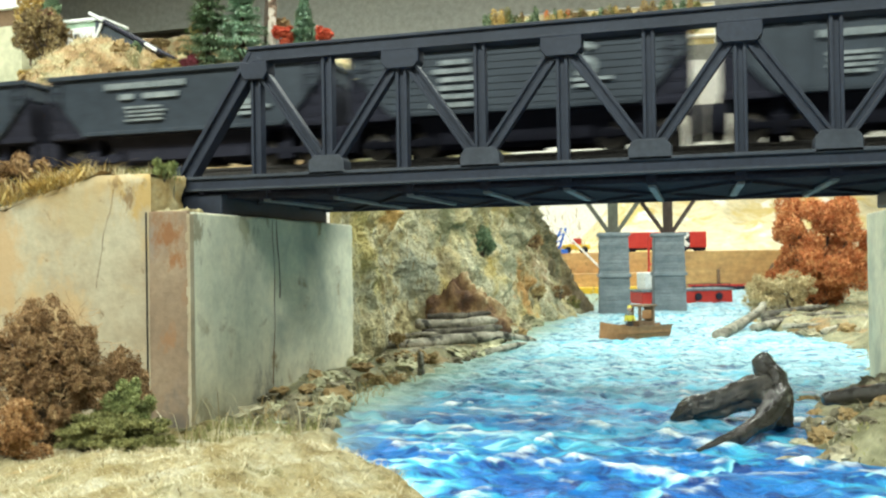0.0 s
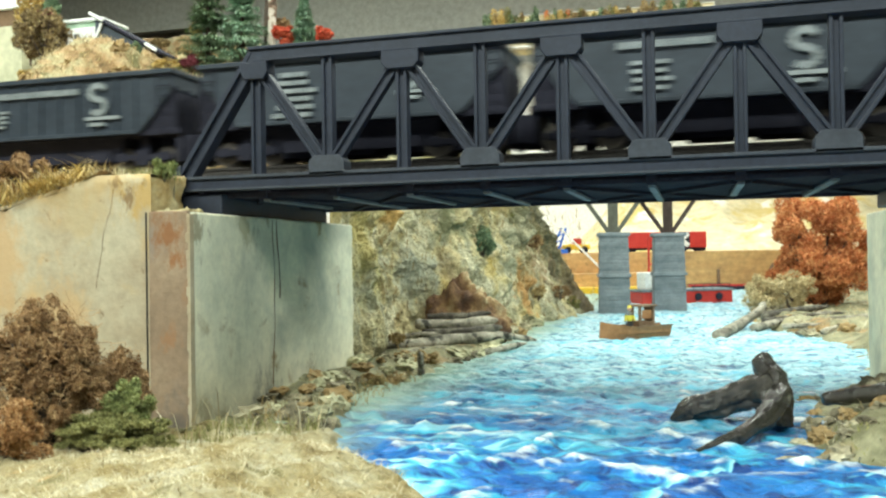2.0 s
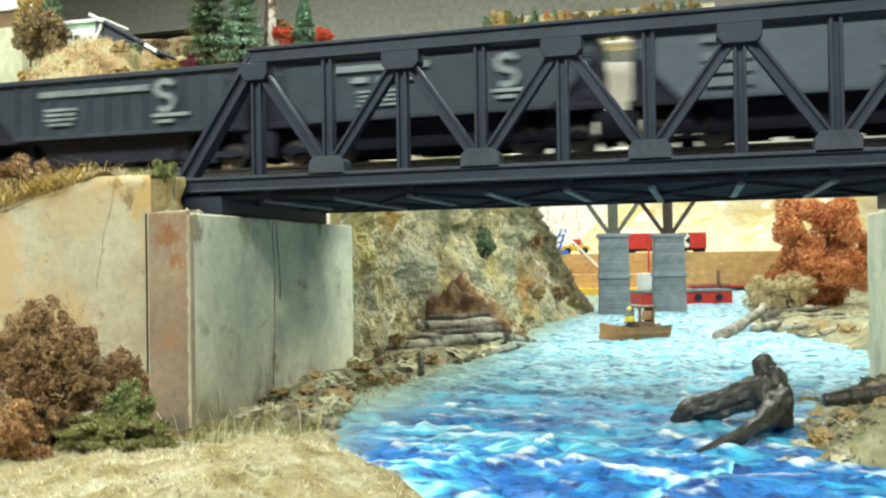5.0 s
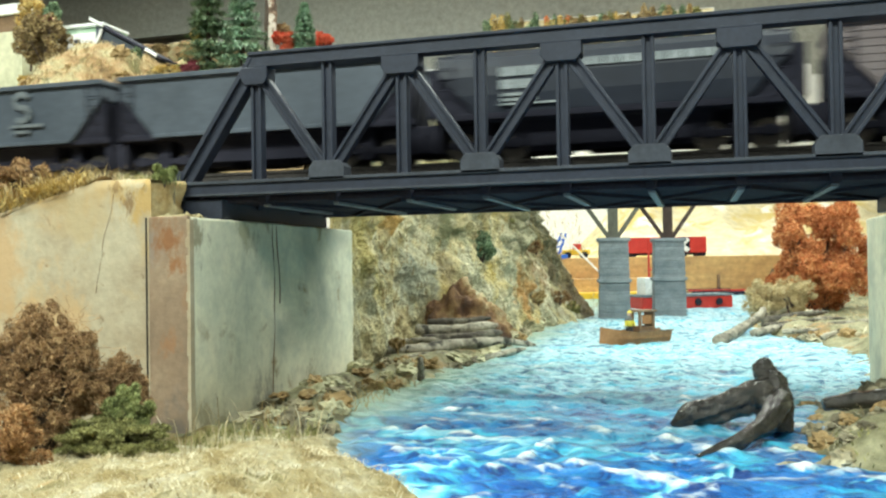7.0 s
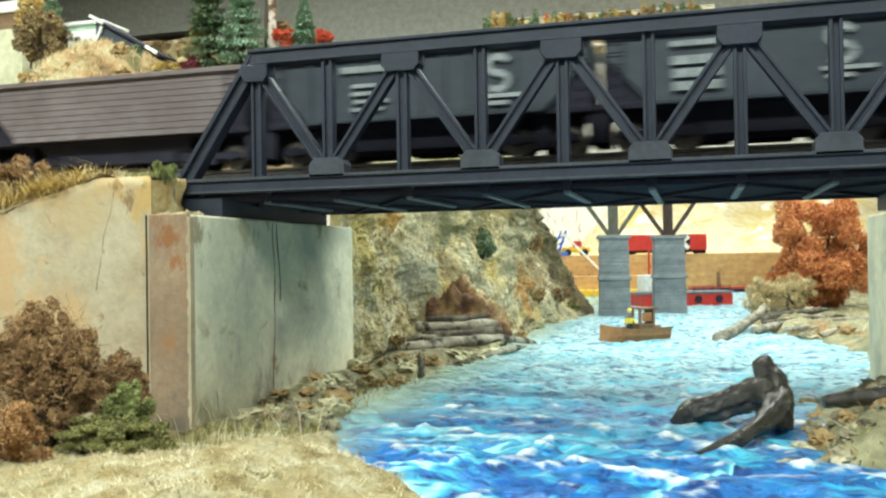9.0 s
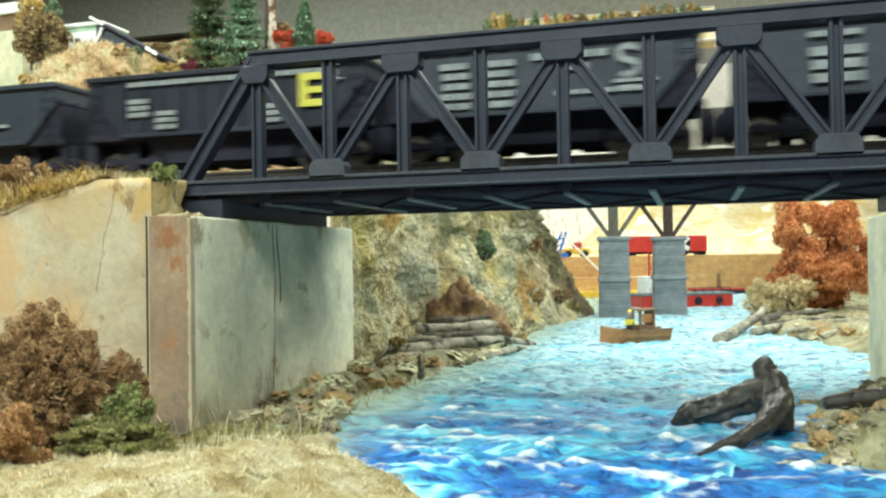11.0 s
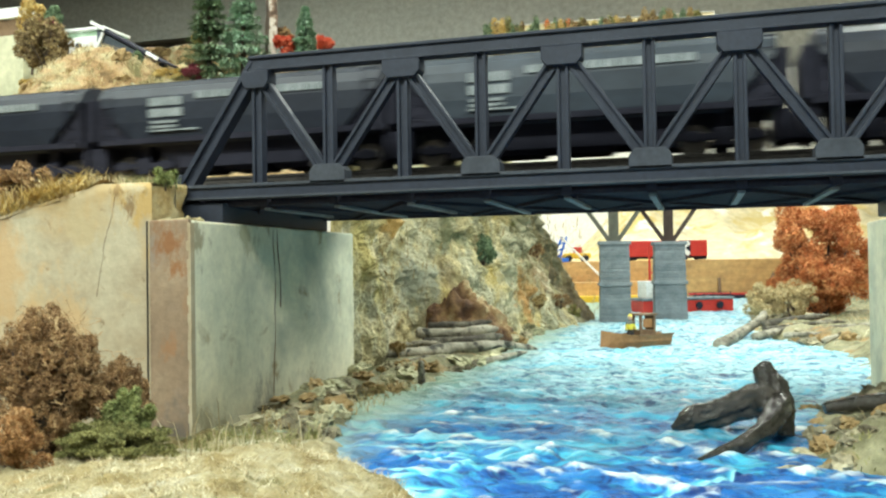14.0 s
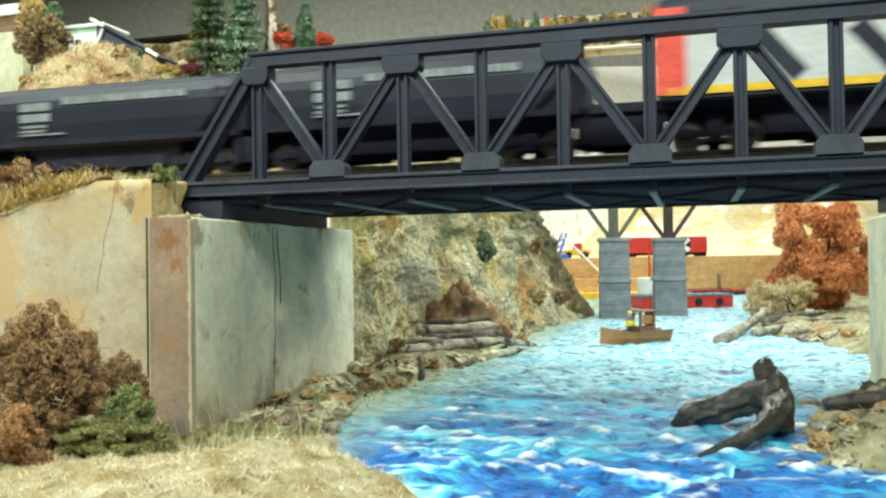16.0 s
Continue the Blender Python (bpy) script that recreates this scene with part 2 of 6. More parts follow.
LEAF_OCHRE = varied("ochre_grass", [(0.2, (0.34, 0.20, 0.05)), (0.5, (0.60, 0.42, 0.13)), (0.8, (0.76, 0.62, 0.28))], 60, 0.95, by_island=0.5, bump_strength=0)
LEAF_PALE = varied("pale_lichen", [(0.2, (0.38, 0.28, 0.13)), (0.5, (0.60, 0.47, 0.25)), (0.8, (0.76, 0.66, 0.42))], 60, 0.95, by_island=0.5, bump_strength=0)
MATTE = varied("matte_black", [(0.3, (0.036, 0.034, 0.046)), (0.7, (0.056, 0.052, 0.068))], 40, 0.95, spec=0.04, bump_strength=0)
LEAF_GREEN = varied("olive_foliage", [(0.2, (0.09, 0.095, 0.03)), (0.5, (0.23, 0.225, 0.075)), (0.8, (0.40, 0.375, 0.15))], 90, 0.95, by_island=0.5, bump_strength=0)
LEAF_ORANGE = varied("orange_lichen", [(0.2, (0.34, 0.085, 0.025)), (0.5, (0.66, 0.23, 0.08)), (0.8, (0.82, 0.42, 0.18))], 50, 0.95, by_island=0.5, bump_strength=0)
LEAF_RED = varied("red_foliage", [(0.2, (0.42, 0.045, 0.02)), (0.5, (0.68, 0.10, 0.05)), (0.8, (0.80, 0.22, 0.11))], 60, 0.95, by_island=0.5, bump_strength=0)
LEAF_MAROON = varied("maroon_foliage", [(0.2, (0.10, 0.015, 0.025)), (0.5, (0.22, 0.04, 0.06)), (0.8, (0.34, 0.09, 0.11))], 60, 0.95, by_island=0.5, bump_strength=0)
LEAF_PINE = varied("pine_foliage", [(0.2, (0.04, 0.075, 0.04)), (0.5, (0.16, 0.24, 0.13)), (0.8, (0.34, 0.44, 0.27))], 60, 0.95, by_island=0.5, bump_strength=0)
LEAF_PALEPINE = varied("frosted_pine", [(0.2, (0.10, 0.19, 0.12)), (0.5, (0.29, 0.44, 0.30)), (0.8, (0.55, 0.68, 0.55))], 60, 0.95, by_island=0.5, bump_strength=0)
FRESH = varied("fresh_green", [(0.2, (0.09, 0.115, 0.035)), (0.5, (0.24, 0.275, 0.095)), (0.8, (0.43, 0.45, 0.19))], 90, 0.95, by_island=0.5, bump_strength=0)
STRAW = varied("dry_straw", [(0.2, (0.30, 0.22, 0.10)), (0.5, (0.52, 0.43, 0.25)), (0.8, (0.74, 0.68, 0.50))], 60, 0.9, by_island=0.5, bump_strength=0)
BARK = varied("bark", [(0.3, (0.045, 0.032, 0.024)), (0.7, (0.13, 0.09, 0.065))], 60, 0.9)


def river_material():
    """Painted plaster river under gloss: deep blue near the bridge, turquoise, then pale broken water, with white streaks."""
    m, nt, b = material("painted_river")
    c = coords(nt)
    sep = nt.nodes.new("ShaderNodeSeparateXYZ")
    nt.links.new(c, sep.inputs[0])
    n0 = noise_tex(nt, c, 7, 5, 0.6, (1.0, 1.6, 1), 0.6)
    add = nt.nodes.new("ShaderNodeMath")
    add.operation = "MULTIPLY_ADD"
    nt.links.new(n0.outputs["Fac"], add.inputs[0])
    add.inputs[1].default_value = 0.42
    nt.links.new(sep.outputs["Y"], add.inputs[2])
    mr = nt.nodes.new("ShaderNodeMapRange")
    mr.inputs["From Min"].default_value, mr.inputs["From Max"].default_value = -0.05, 1.15
    nt.links.new(add.outputs[0], mr.inputs["Value"])
    r = ramp(nt, [(0.0, (0.003, 0.095, 0.40)), (0.15, (0.008, 0.15, 0.48)), (0.24, (0.025, 0.22, 0.46)), (0.34, (0.12, 0.35, 0.46)), (0.52, (0.36, 0.65, 0.71)), (1.0, (0.55, 0.76, 0.80))])
    nt.links.new(mr.outputs["Result"], r.inputs["Fac"])
    col = r.outputs["Color"]
    # dark and pale brush strokes, broad then short
    for scale, low, high, dark in ((22, 0.34, 0.50, (0.30, 0.48, 0.66)), (84, 0.42, 0.50, (0.10, 0.27, 0.42)), (46, 0.33, 0.41, (0.16, 0.34, 0.46))):
        n1 = noise_tex(nt, c, scale, 6, 0.66, (0.75, 1.8, 1), 0.9)
        f1 = ramp(nt, [(low, dark), (high, (1, 1, 1))])
        nt.links.new(n1.outputs["Fac"], f1.inputs["Fac"])
        col = mix(nt, col, f1.outputs["Color"], 1.0, "MULTIPLY")
    n2 = noise_tex(nt, c, 15, 8, 0.66, (0.8, 1.7, 1), 1.6)
    f2 = ramp(nt, [(0.535, (0, 0, 0)), (0.60, (0.7, 0.7, 0.7)), (0.70, (0.9, 0.9, 0.9))])
    nt.links.new(n2.outputs["Fac"], f2.inputs["Fac"])
    col = mix(nt, col, (0.06, 0.50, 0.70), f2.outputs["Color"])
    # sweeping painted crests near the bridge
    n4 = noise_tex(nt, c, 6.5, 4, 0.5, (0.8, 1.9, 1), 1.3)
    f4 = ramp(nt, [(0.440, (0, 0, 0)), (0.485, (0.85, 0.85, 0.85)), (0.50, (1, 1, 1)), (0.515, (0, 0, 0))])
    nt.links.new(n4.outputs["Fac"], f4.inputs["Fac"])
    reach = nt.nodes.new("ShaderNodeMapRange")
    reach.inputs["From Min"].default_value, reach.inputs["From Max"].default_value = 0.30, 0.16
    nt.links.new(mr.outputs["Result"], reach.inputs["Value"])
    f4m = mix(nt, f4.outputs["Color"], reach.outputs["Result"], 1.0, "MULTIPLY")
    col = mix(nt, col, (0.10, 0.60, 0.76), f4m)
    f5 = ramp(nt, [(0.480, (0, 0, 0)), (0.497, (0.4, 0.4, 0.4)), (0.512, (0, 0, 0))])
    nt.links.new(n4.outputs["Fac"], f5.inputs["Fac"])
    f5m = mix(nt, f5.outputs["Color"], reach.outputs["Result"], 1.0, "MULTIPLY")
    col = mix(nt, col, (0.78, 0.88, 0.88), f5m)
    # foam on the crests, broken by noise
    n3 = noise_tex(nt, c, 26, 7, 0.68, (0.8, 1.6, 1), 1.0)
    foam = nt.nodes.new("ShaderNodeMath")
    foam.operation = "MULTIPLY_ADD"
    nt.links.new(sep.outputs["Z"], foam.inputs[0])
    foam.inputs[1].default_value = 54
    nt.links.new(n3.outputs["Fac"], foam.inputs[2])
    f3 = ramp(nt, [(0.665, (0, 0, 0)), (0.82, (1, 1, 1))])
    nt.links.new(foam.outputs[0], f3.inputs["Fac"])
    col = mix(nt, col, (0.80, 0.88, 0.87), f3.outputs["Color"])
    sh = nt.nodes.new("ShaderNodeMath")
    sh.operation = "MULTIPLY_ADD"
    nt.links.new(n0.outputs["Fac"], sh.inputs[0])
    sh.inputs[1].default_value = -0.10
    nt.links.new(sep.outputs["X"], sh.inputs[2])
    sr = nt.nodes.new("ShaderNodeMapRange")
    sr.inputs["From Min"].default_value, sr.inputs["From Max"].default_value = 0.055, -0.012
    nt.links.new(sh.outputs[0], sr.inputs["Value"])
    col = mix(nt, col, (0.34, 0.46, 0.36), sr.outputs["Result"])
    nt.links.new(col, b.inputs["Base Color"])
    b.inputs["Roughness"].default_value = 0.33
    b.inputs["Coat Weight"].default_value, b.inputs["Coat Roughness"].default_value = 0.12, 0.12
    bump(nt, b, n1.outputs["Fac"], 1.0, 0.007)
    return m


RIVER = river_material()

# ---------------------------------------------------------------- mesh helpers
rnd = random.Random(7)


def box(bm, x0, x1, y0, y1, z0, z1, bevel=0.0, m=None):
    g = bmesh.ops.create_cube(bm, size=1.0)["verts"]
    t = Matrix.Translation(((x0 + x1) / 2, (y0 + y1) / 2, (z0 + z1) / 2)) @ Matrix.Diagonal((x1 - x0, y1 - y0, z1 - z0, 1))
    bmesh.ops.transform(bm, matrix=(m @ t) if m else t, verts=g)
    if bevel:
        edges = list({e for v in g for e in v.link_edges})
        bmesh.ops.bevel(bm, geom=edges, offset=bevel, segments=2, affect="EDGES", profile=0.5)


def beam(bm, p, q, w, h, bevel=0.0, up=(0, 0, 1)):
    """A bar from p to q, w wide and h high about its line."""
    p, q = Vector(p), Vector(q)
    d = (q - p).normalized()
    s = d.cross(Vector(up))
    s = s.normalized() if s.length > 1e-6 else Vector((1, 0, 0))
    u = s.cross(d)
    m = Matrix((d, s, u)).transposed().to_4x4()
    m.translation = (p + q) / 2
    L = (q - p).length / 2
    box(bm, -L, L, -w / 2, w / 2, -h / 2, h / 2, bevel, m)


def rod(bm, p, q, r0, r1, seg=8):
    p, q = Vector(p), Vector(q)
    m = (q - p).to_track_quat("Z", "Y").to_matrix().to_4x4()
    m.translation = (p + q) / 2
    bmesh.ops.create_cone(bm, cap_ends=True, segments=seg, radius1=r0, radius2=r1, depth=(q - p).length, matrix=m)


def finish(bm, name, mat, smooth=False):
    me = bpy.data.meshes.new(name)
    bm.to_mesh(me)
    bm.free()
    me.materials.append(mat)
    if smooth:
        me.polygons.foreach_set("use_smooth", [True] * len(me.polygons))
    return me


def part(name, bm, mat, parent=None, label="", smooth=False):
    me = bm if isinstance(bm, bpy.types.Mesh) else finish(bm, name, mat, smooth)
    ob = new(name, me)
    ob.parent = parent
    return tagged(ob, label) if label else ob


def thing(name, label, category, group="", at=None):
    ob = new(name)
    ob.empty_display_size = 0.01
    if at:
        ob.matrix_world = at
    return tagged(ob, label, category, group)


def raw(name, verts, faces, mat, smooth=True):
    me = bpy.data.meshes.new(name)
    me.from_pydata(verts, [], faces)
    me.materials.append(mat)
    if smooth:
        me.polygons.foreach_set("use_smooth", [True] * len(me.polygons))
    return me


def fbm(x, y, z, octaves=5, h=0.9):
    return noise.fractal(Vector((x, y, z)), h, 2.1, octaves)


def sheet(name, xs, ys, height, mat, kind="structure", label="", category=""):
    """A ground sheet over the grid xs, ys with the height function."""
    verts = [(x, y, height(x, y)) for y in ys for x in xs]
    n = len(xs)
    faces = [(j * n + i, j * n + i + 1, (j + 1) * n + i + 1, (j + 1) * n + i) for j in range(len(ys) - 1) for i in range(n - 1)]
    return tagged(new(name, raw(name, verts, faces, mat)), label, category, kind=kind)


def lump(bm, center, radii, rough=0.25, sub=3, seed=0.0, freq=1.6):
    """A worn stone or lump: a displaced icosphere."""
    g = bmesh.ops.create_icosphere(bm, subdivisions=sub, radius=1.0)["verts"]
    for v in g:
        n = v.co.normalized()
        k = 1 + rough * fbm(n.x * freq + seed, n.y * freq - seed, n.z * freq + 2 * seed, 4)
        v.co = Vector((n.x * radii[0] * k + center[0], n.y * radii[1] * k + center[1], n.z * radii[2] * k + center[2]))


def leaves(center, radii, count, size, seed, hollow=0.55, flat=0.0, lumps=9):
    """Small bent leaves filling a crown of several overlapping lumps with gaps between them."""
    r = random.Random(seed)
    cores = []
    for _ in range(lumps):
        d = Vector((r.gauss(0, 1), r.gauss(0, 1), r.gauss(0, 1))).normalized()
        far = r.uniform(0.25, 1.0) ** 0.6 * (1 + 0.28 * noise.noise(d * 1.7 + Vector((seed * 0.37, 0, 0))))
        cores.append((tuple(d * far), r.uniform(0.8, 1.5) * 0.74 / lumps ** 0.36))
    verts, faces = [], []
    for _ in range(count):
        c, k = r.choice(cores)
        d = Vector((r.gauss(0, 1), r.gauss(0, 1), r.gauss(0, 1))).normalized() * k * (hollow + (1 - hollow) * r.random())
        q = [(c[i] * 0.82 + d[i]) * radii[i] + center[i] for i in range(3)]
        if flat and q[2] < flat:
            q[2] = flat + 0.3 * abs(q[2] - flat)
        a = Vector((r.gauss(0, 1), r.gauss(0, 1), r.gauss(0, 1))).normalized()
        b = a.cross(Vector((r.gauss(0, 1), r.gauss(0, 1), r.gauss(0, 1)))).normalized()
        s = size * r.uniform(0.6, 1.4)
        o = Vector(q)
        i = len(verts)
        verts += [o - a * s * 1.2, o + b * s * 0.32 + a * s * 0.1, o + a * s * 1.2, o - b * s * 0.30]
        faces += [(i, i + 1, i + 2), (i, i + 2, i + 3)]
    return verts, faces


def shrub(name, label, base, radii, count, size, mat, seed, group="", stems=7, lumps=12, twigs=0):
    """A bush: forked stems in a crown of small leaves."""
    root = thing(name, label, "bush", group, pose(*base))
    r = random.Random(seed)
    bm = bmesh.new()
    for _ in range(stems):
        a = r.uniform(0, math.tau)
        mid = (math.cos(a) * radii[0] * 0.3, math.sin(a) * radii[1] * 0.3, radii[2] * r.uniform(0.5, 0.9))
        rod(bm, (0, 0, -0.003), mid, radii[0] * 0.06, radii[0] * 0.04, 5)
        for _ in range(3):
            b = a + r.uniform(-1, 1)
            rod(bm, mid, (math.cos(b) * radii[0] * 0.5, math.sin(b) * radii[1] * 0.5, radii[2] * r.uniform(0.8, 1.45)), radii[0] * 0.035, radii[0] * 0.012, 4)
    part("stem", bm, BARK, root)
    v, f = leaves((0, 0, radii[2]), radii, count, size, seed, lumps=lumps)
    part("foliage", raw("foliage", v, f, mat, False), mat, root)
    if twigs:
        bm = bmesh.new()
        for _ in range(twigs):
            d = Vector((r.gauss(0, 1), r.gauss(0, 1), r.gauss(0, 1))).normalized()
            p = Vector([d[i] * radii[i] * r.uniform(0.6, 0.95) for i in range(3)]) + Vector((0, 0, radii[2]))
            for _ in range(3):
                q = p + Vector((r.gauss(0, 1), r.gauss(0, 1), r.gauss(0, 0.8))) * radii[0] * 0.10
                rod(bm, p, q, radii[0] * 0.0042, radii[0] * 0.003, 3)
                p = q
        part("twig", bm, LEAF_BROWN, root, "pale curled twigs")
    return root


# ---------------------------------------------------------------- the room
def slab(name, x0, x1, y0, y1, z0, z1, mat, kind="structure", label="", category=""):
    bm = bmesh.new()
    box(bm, x0, x1, y0, y1, z0, z1)
    return tagged(part(name, bm, mat), label, category, kind=kind)


slab("floor", -8, 8, -2.6, 4.2, -1.05, -1.0, FLOOR)
slab("ceiling", -8, 8, -2.6, 4.2, 1.75, 1.8, CEIL)
# unseen wall behind the camera, made off-white to bounce fill light
slab("wall_south", -8.1, 8.1, -2.7, -2.6, -1.05, 1.8, CEIL)
slab("wall_west", -8.1, -8, -2.6, 4.2, -1.05, 1.8, WALLGREY)
slab("wall_east", 8, 8.1, -2.6, 4.2, -1.05, 1.8, WALLGREY)
slab("wall_north", -8.1, 8.1, 4.2, 4.3, -1.05, 1.8, WALLGREY)
slab("bench", -7.9, 7.9, -0.46, 4.15, -0.075, -0.03, BENCH)

# the grey valance above the far part of the layout
slab("valance", -2.07, 3.5, 3.30, 3.36, 0.84, 1.75, WALLGREY)
slab("valance_return", -3.4, -2.07, 3.30, 3.36, 1.25, 1.75, WALLGREY)

bm = bmesh.new()
box(bm, -1.6, 0.05, 0.0, 0.03, -0.03, 0.79, 0.0, pose(-1.685, 1.62, 0, 0, 0, 15.9))
tagged(part("side_backdrop", bm, CREAM), "cream painted backdrop board behind the hill", "backdrop", kind="structure")

# ---------------------------------------------------------------- water and banks
LEFT = [(-0.46, 0.20), (-0.20, 0.19), (-0.10, 0.10), (-0.02, 0.062), (0.118, 0.024), (0.225, 0.036), (0.348, 0.051), (0.683, 0.046), (1.195, 0.05), (1.35, 0.04), (1.6, -0.3), (2.6, -0.6)]
RIGHT = [(-0.46, 0.42), (-0.09, 0.40), (-0.055, 0.315), (0.0, 0.305), (0.10, 0.325), (0.174, 0.345), (0.244, 0.40), (0.45, 0.415), (0.635, 0.395), (0.804, 0.335), (1.2, 0.37), (2.1, 0.40), (2.6, 0.5)]


def bank(table, y):
    return float(np.interp(y, [a for a, _ in table], [b for _, b in table]))


def wave(x, y):
    """Sharp little crests running across the stream, larger towards the bridge."""
    near = float(np.interp(y, [-0.1, 0.25, 0.8], [1.0, 0.95, 0.85]))
    wx = x + 0.012 * noise.noise(Vector((x * 14, y * 14, 7)))
    crest = 1 - abs(noise.noise(Vector((wx * 15, y * 34 + 1.3 * noise.noise(Vector((x * 9, y * 5, 1))), 2.0)))) * 2
    chop = 1 - abs(noise.noise(Vector((wx * 46, y * 95, 5.0)))) * 2
    return near * (0.0046 * (crest - 0.55) + 0.0030 * (chop - 0.5) + 0.0012 * noise.noise(Vector((x * 130, y * 190, 3))))


SWELLS = [((0.105, -0.052), (0.139, -0.084)), ((0.139, -0.084), (0.170, -0.092)), ((0.170, -0.092), (0.186, -0.060)), ((0.186, -0.060), (0.191, -0.024)), ((0.191, -0.040), (0.211, -0.069)),
          ((0.211, -0.069), (0.233, -0.090)), ((0.233, -0.090), (0.270, -0.106)), ((0.254, 0.030), (0.256, -0.020)), ((0.258, -0.010), (0.290, -0.030)), ((0.292, -0.050), (0.345, -0.066)),
          ((0.056, 0.035), (0.085, 0.022)), ((0.112, -0.002), (0.140, -0.006)), ((0.150, 0.030), (0.185, 0.022)), ((0.085, 0.080), (0.120, 0.072)), ((0.205, 0.020), (0.235, 0.004))]


def swell(x, y):
    """The few tall modelled crests near the bridge."""
    best = 0.0
    for (ax, ay), (bx, by) in SWELLS:
        if abs(x - (ax + bx) / 2) > 0.05 or abs(y - (ay + by) / 2) > 0.06:
            continue
        t = min(1, max(0, ((x - ax) * (bx - ax) + (y - ay) * (by - ay)) / ((bx - ax) ** 2 + (by - ay) ** 2)))
        d = math.hypot(x - ax - t * (bx - ax), y - ay - t * (by - ay)) + 0.004 * noise.noise(Vector((x * 60, y * 60, 9)))
        best = max(best, math.exp(-(d / 0.0042) ** 2))
    return 0.0036 * best * (0.75 + 0.6 * noise.noise(Vector((x * 45, y * 45, 4))))


xs = list(np.linspace(-0.35, -0.06, 20)) + list(np.linspace(-0.055, 0.46, 215)) + list(np.linspace(0.47, 0.95, 30))
ys = list(np.concatenate([np.linspace(-0.44, -0.21, 20), np.linspace(-0.2, 0.6, 380), np.linspace(0.6035, 1.3, 190), np.linspace(1.31, 2.3, 110)]))
sheet("water", xs, ys, lambda x, y: wave(x, y) + (swell(x, y) if -0.13 < y < 0.12 else 0.0), RIVER, label="painted plaster river, deep blue to pale turquoise with white crests", category="river")


def near_bank(x, y):
    edge = bank(LEFT, y) - x + 0.012 * fbm(x * 30, y * 30, 1, 3)
    top = float(np.interp(x, [-0.4, 0.0, 0.06, 0.105, 0.15, 0.20], [0.012, 0.017, 0.022, 0.033, 0.020, 0.006]))
    ridge = float(np.interp(y, [-0.46, -0.26, -0.19, -0.14, -0.10, -0.03, 0.3], [0.6, 0.95, 1.0, 0.55, 0.30, 0.25, 0.25]))
    z = top * ridge + 0.0035 * fbm(x * 45, y * 45, 0.5, 5) + 0.0012 * fbm(x * 190, y * 190, 0.5, 3)
    return min(z, -0.02 + 1.0 * max(edge, 0) + 0.016) if edge < 0.03 else z


sheet("near_bank", list(np.linspace(-0.34, 0.26, 240)), list(np.linspace(-0.455, -0.03, 190)), near_bank, TURF, label="dry straw-coloured turf bank beside the river", category="ground")


def left_shore(x, y):
    edge = bank(LEFT, y) - x
    return -0.002 + min(max(edge, -0.03) * 0.45, 0.006 if y < 0.05 else 0.014) + 0.004 * fbm(x * 40, y * 40, 0.7, 5)


sheet("left_shore", list(np.linspace(-0.16, 0.10, 90)), list(np.linspace(-0.06, 1.4, 300)), left_shore, MUD, label="muddy shore at the foot of the cliff", category="ground")


def right_bank(x, y):
    edge = x - bank(RIGHT, y) + 0.015 * fbm(x * 18, y * 18, 3, 3)
    low = -0.012 + min(max(edge, -0.02) * 0.5, 0.03)
    return low + 0.006 * fbm(x * 30, y * 30, 1.7, 5) * (1 if edge > 0 else 0.3)


sheet("right_bank", list(np.linspace(0.26, 1.6, 300)), list(np.linspace(-0.44, 2.2, 420)), right_bank, MUD, label="muddy olive shore with ochre patches", category="ground")

# hillside behind the track, with the roadbed cut into it
def hillside(x, y):
    bed = 0.160
    if y < 0.01:
        front = float(np.interp(x, [-0.4, -0.16, -0.085, -0.02], [0.115, 0.142, 0.160, 0.158]))
        k = min(1, max(0, (y + 0.045) / 0.05))
        return front + (bed - front) * k + 0.004 * fbm(x * 40, y * 40, 4, 4)
    if y < 0.165:
        return bed + 0.001 * fbm(x * 120, y * 120, 4, 3)
    crest = float(np.interp(x, [-0.62, -0.52, -0.475, -0.42, -0.37, -0.30, -0.24, -0.17, 0.06], [0.285, 0.303, 0.318, 0.362, 0.366, 0.324, 0.322, 0.326, 0.300]))
    k = float(np.interp(y, [0.165, 0.25, 0.36, 0.5, 1.2], [0, 0.62, 1.0, 1.0, 0.86]))
    return bed + (crest - bed) * k + (0.016 * fbm(x * 11, y * 11, 5, 6) + 0.006 * fbm(x * 45, y * 45, 5, 4)) * min(1, (y - 0.165) * 9)


CLIFF = [(0.215, -0.036), (0.30, -0.05), (0.36, -0.072), (0.46, -0.072), (0.60, -0.035), (0.80, -0.005), (1.0, 0.02), (1.18, 0.04), (1.30, 0.03), (1.38, -0.06), (1.42, -0.3)]
cx = lambda y: float(np.interp(y, [a for a, _ in CLIFF], [b for _, b in CLIFF]))
back = lambda y: 0.118 * float(np.interp(y, [0.75, 1.15], [0, 1]))      # the far crag leans away from the river
hx = list(np.linspace(-1.7, -0.55, 60)) + list(np.linspace(-0.54, -0.057, 170))
sheet("hillside", hx, list(np.linspace(-0.047, 0.215, 90)), hillside, HILL, label="sandy hillside with dry grass along the track", category="hillside")


def upper(u, y):
    x = -1.7 + u * (cx(y) - back(y) - 0.004 + 1.7)
    return x, y, hillside(x, y)


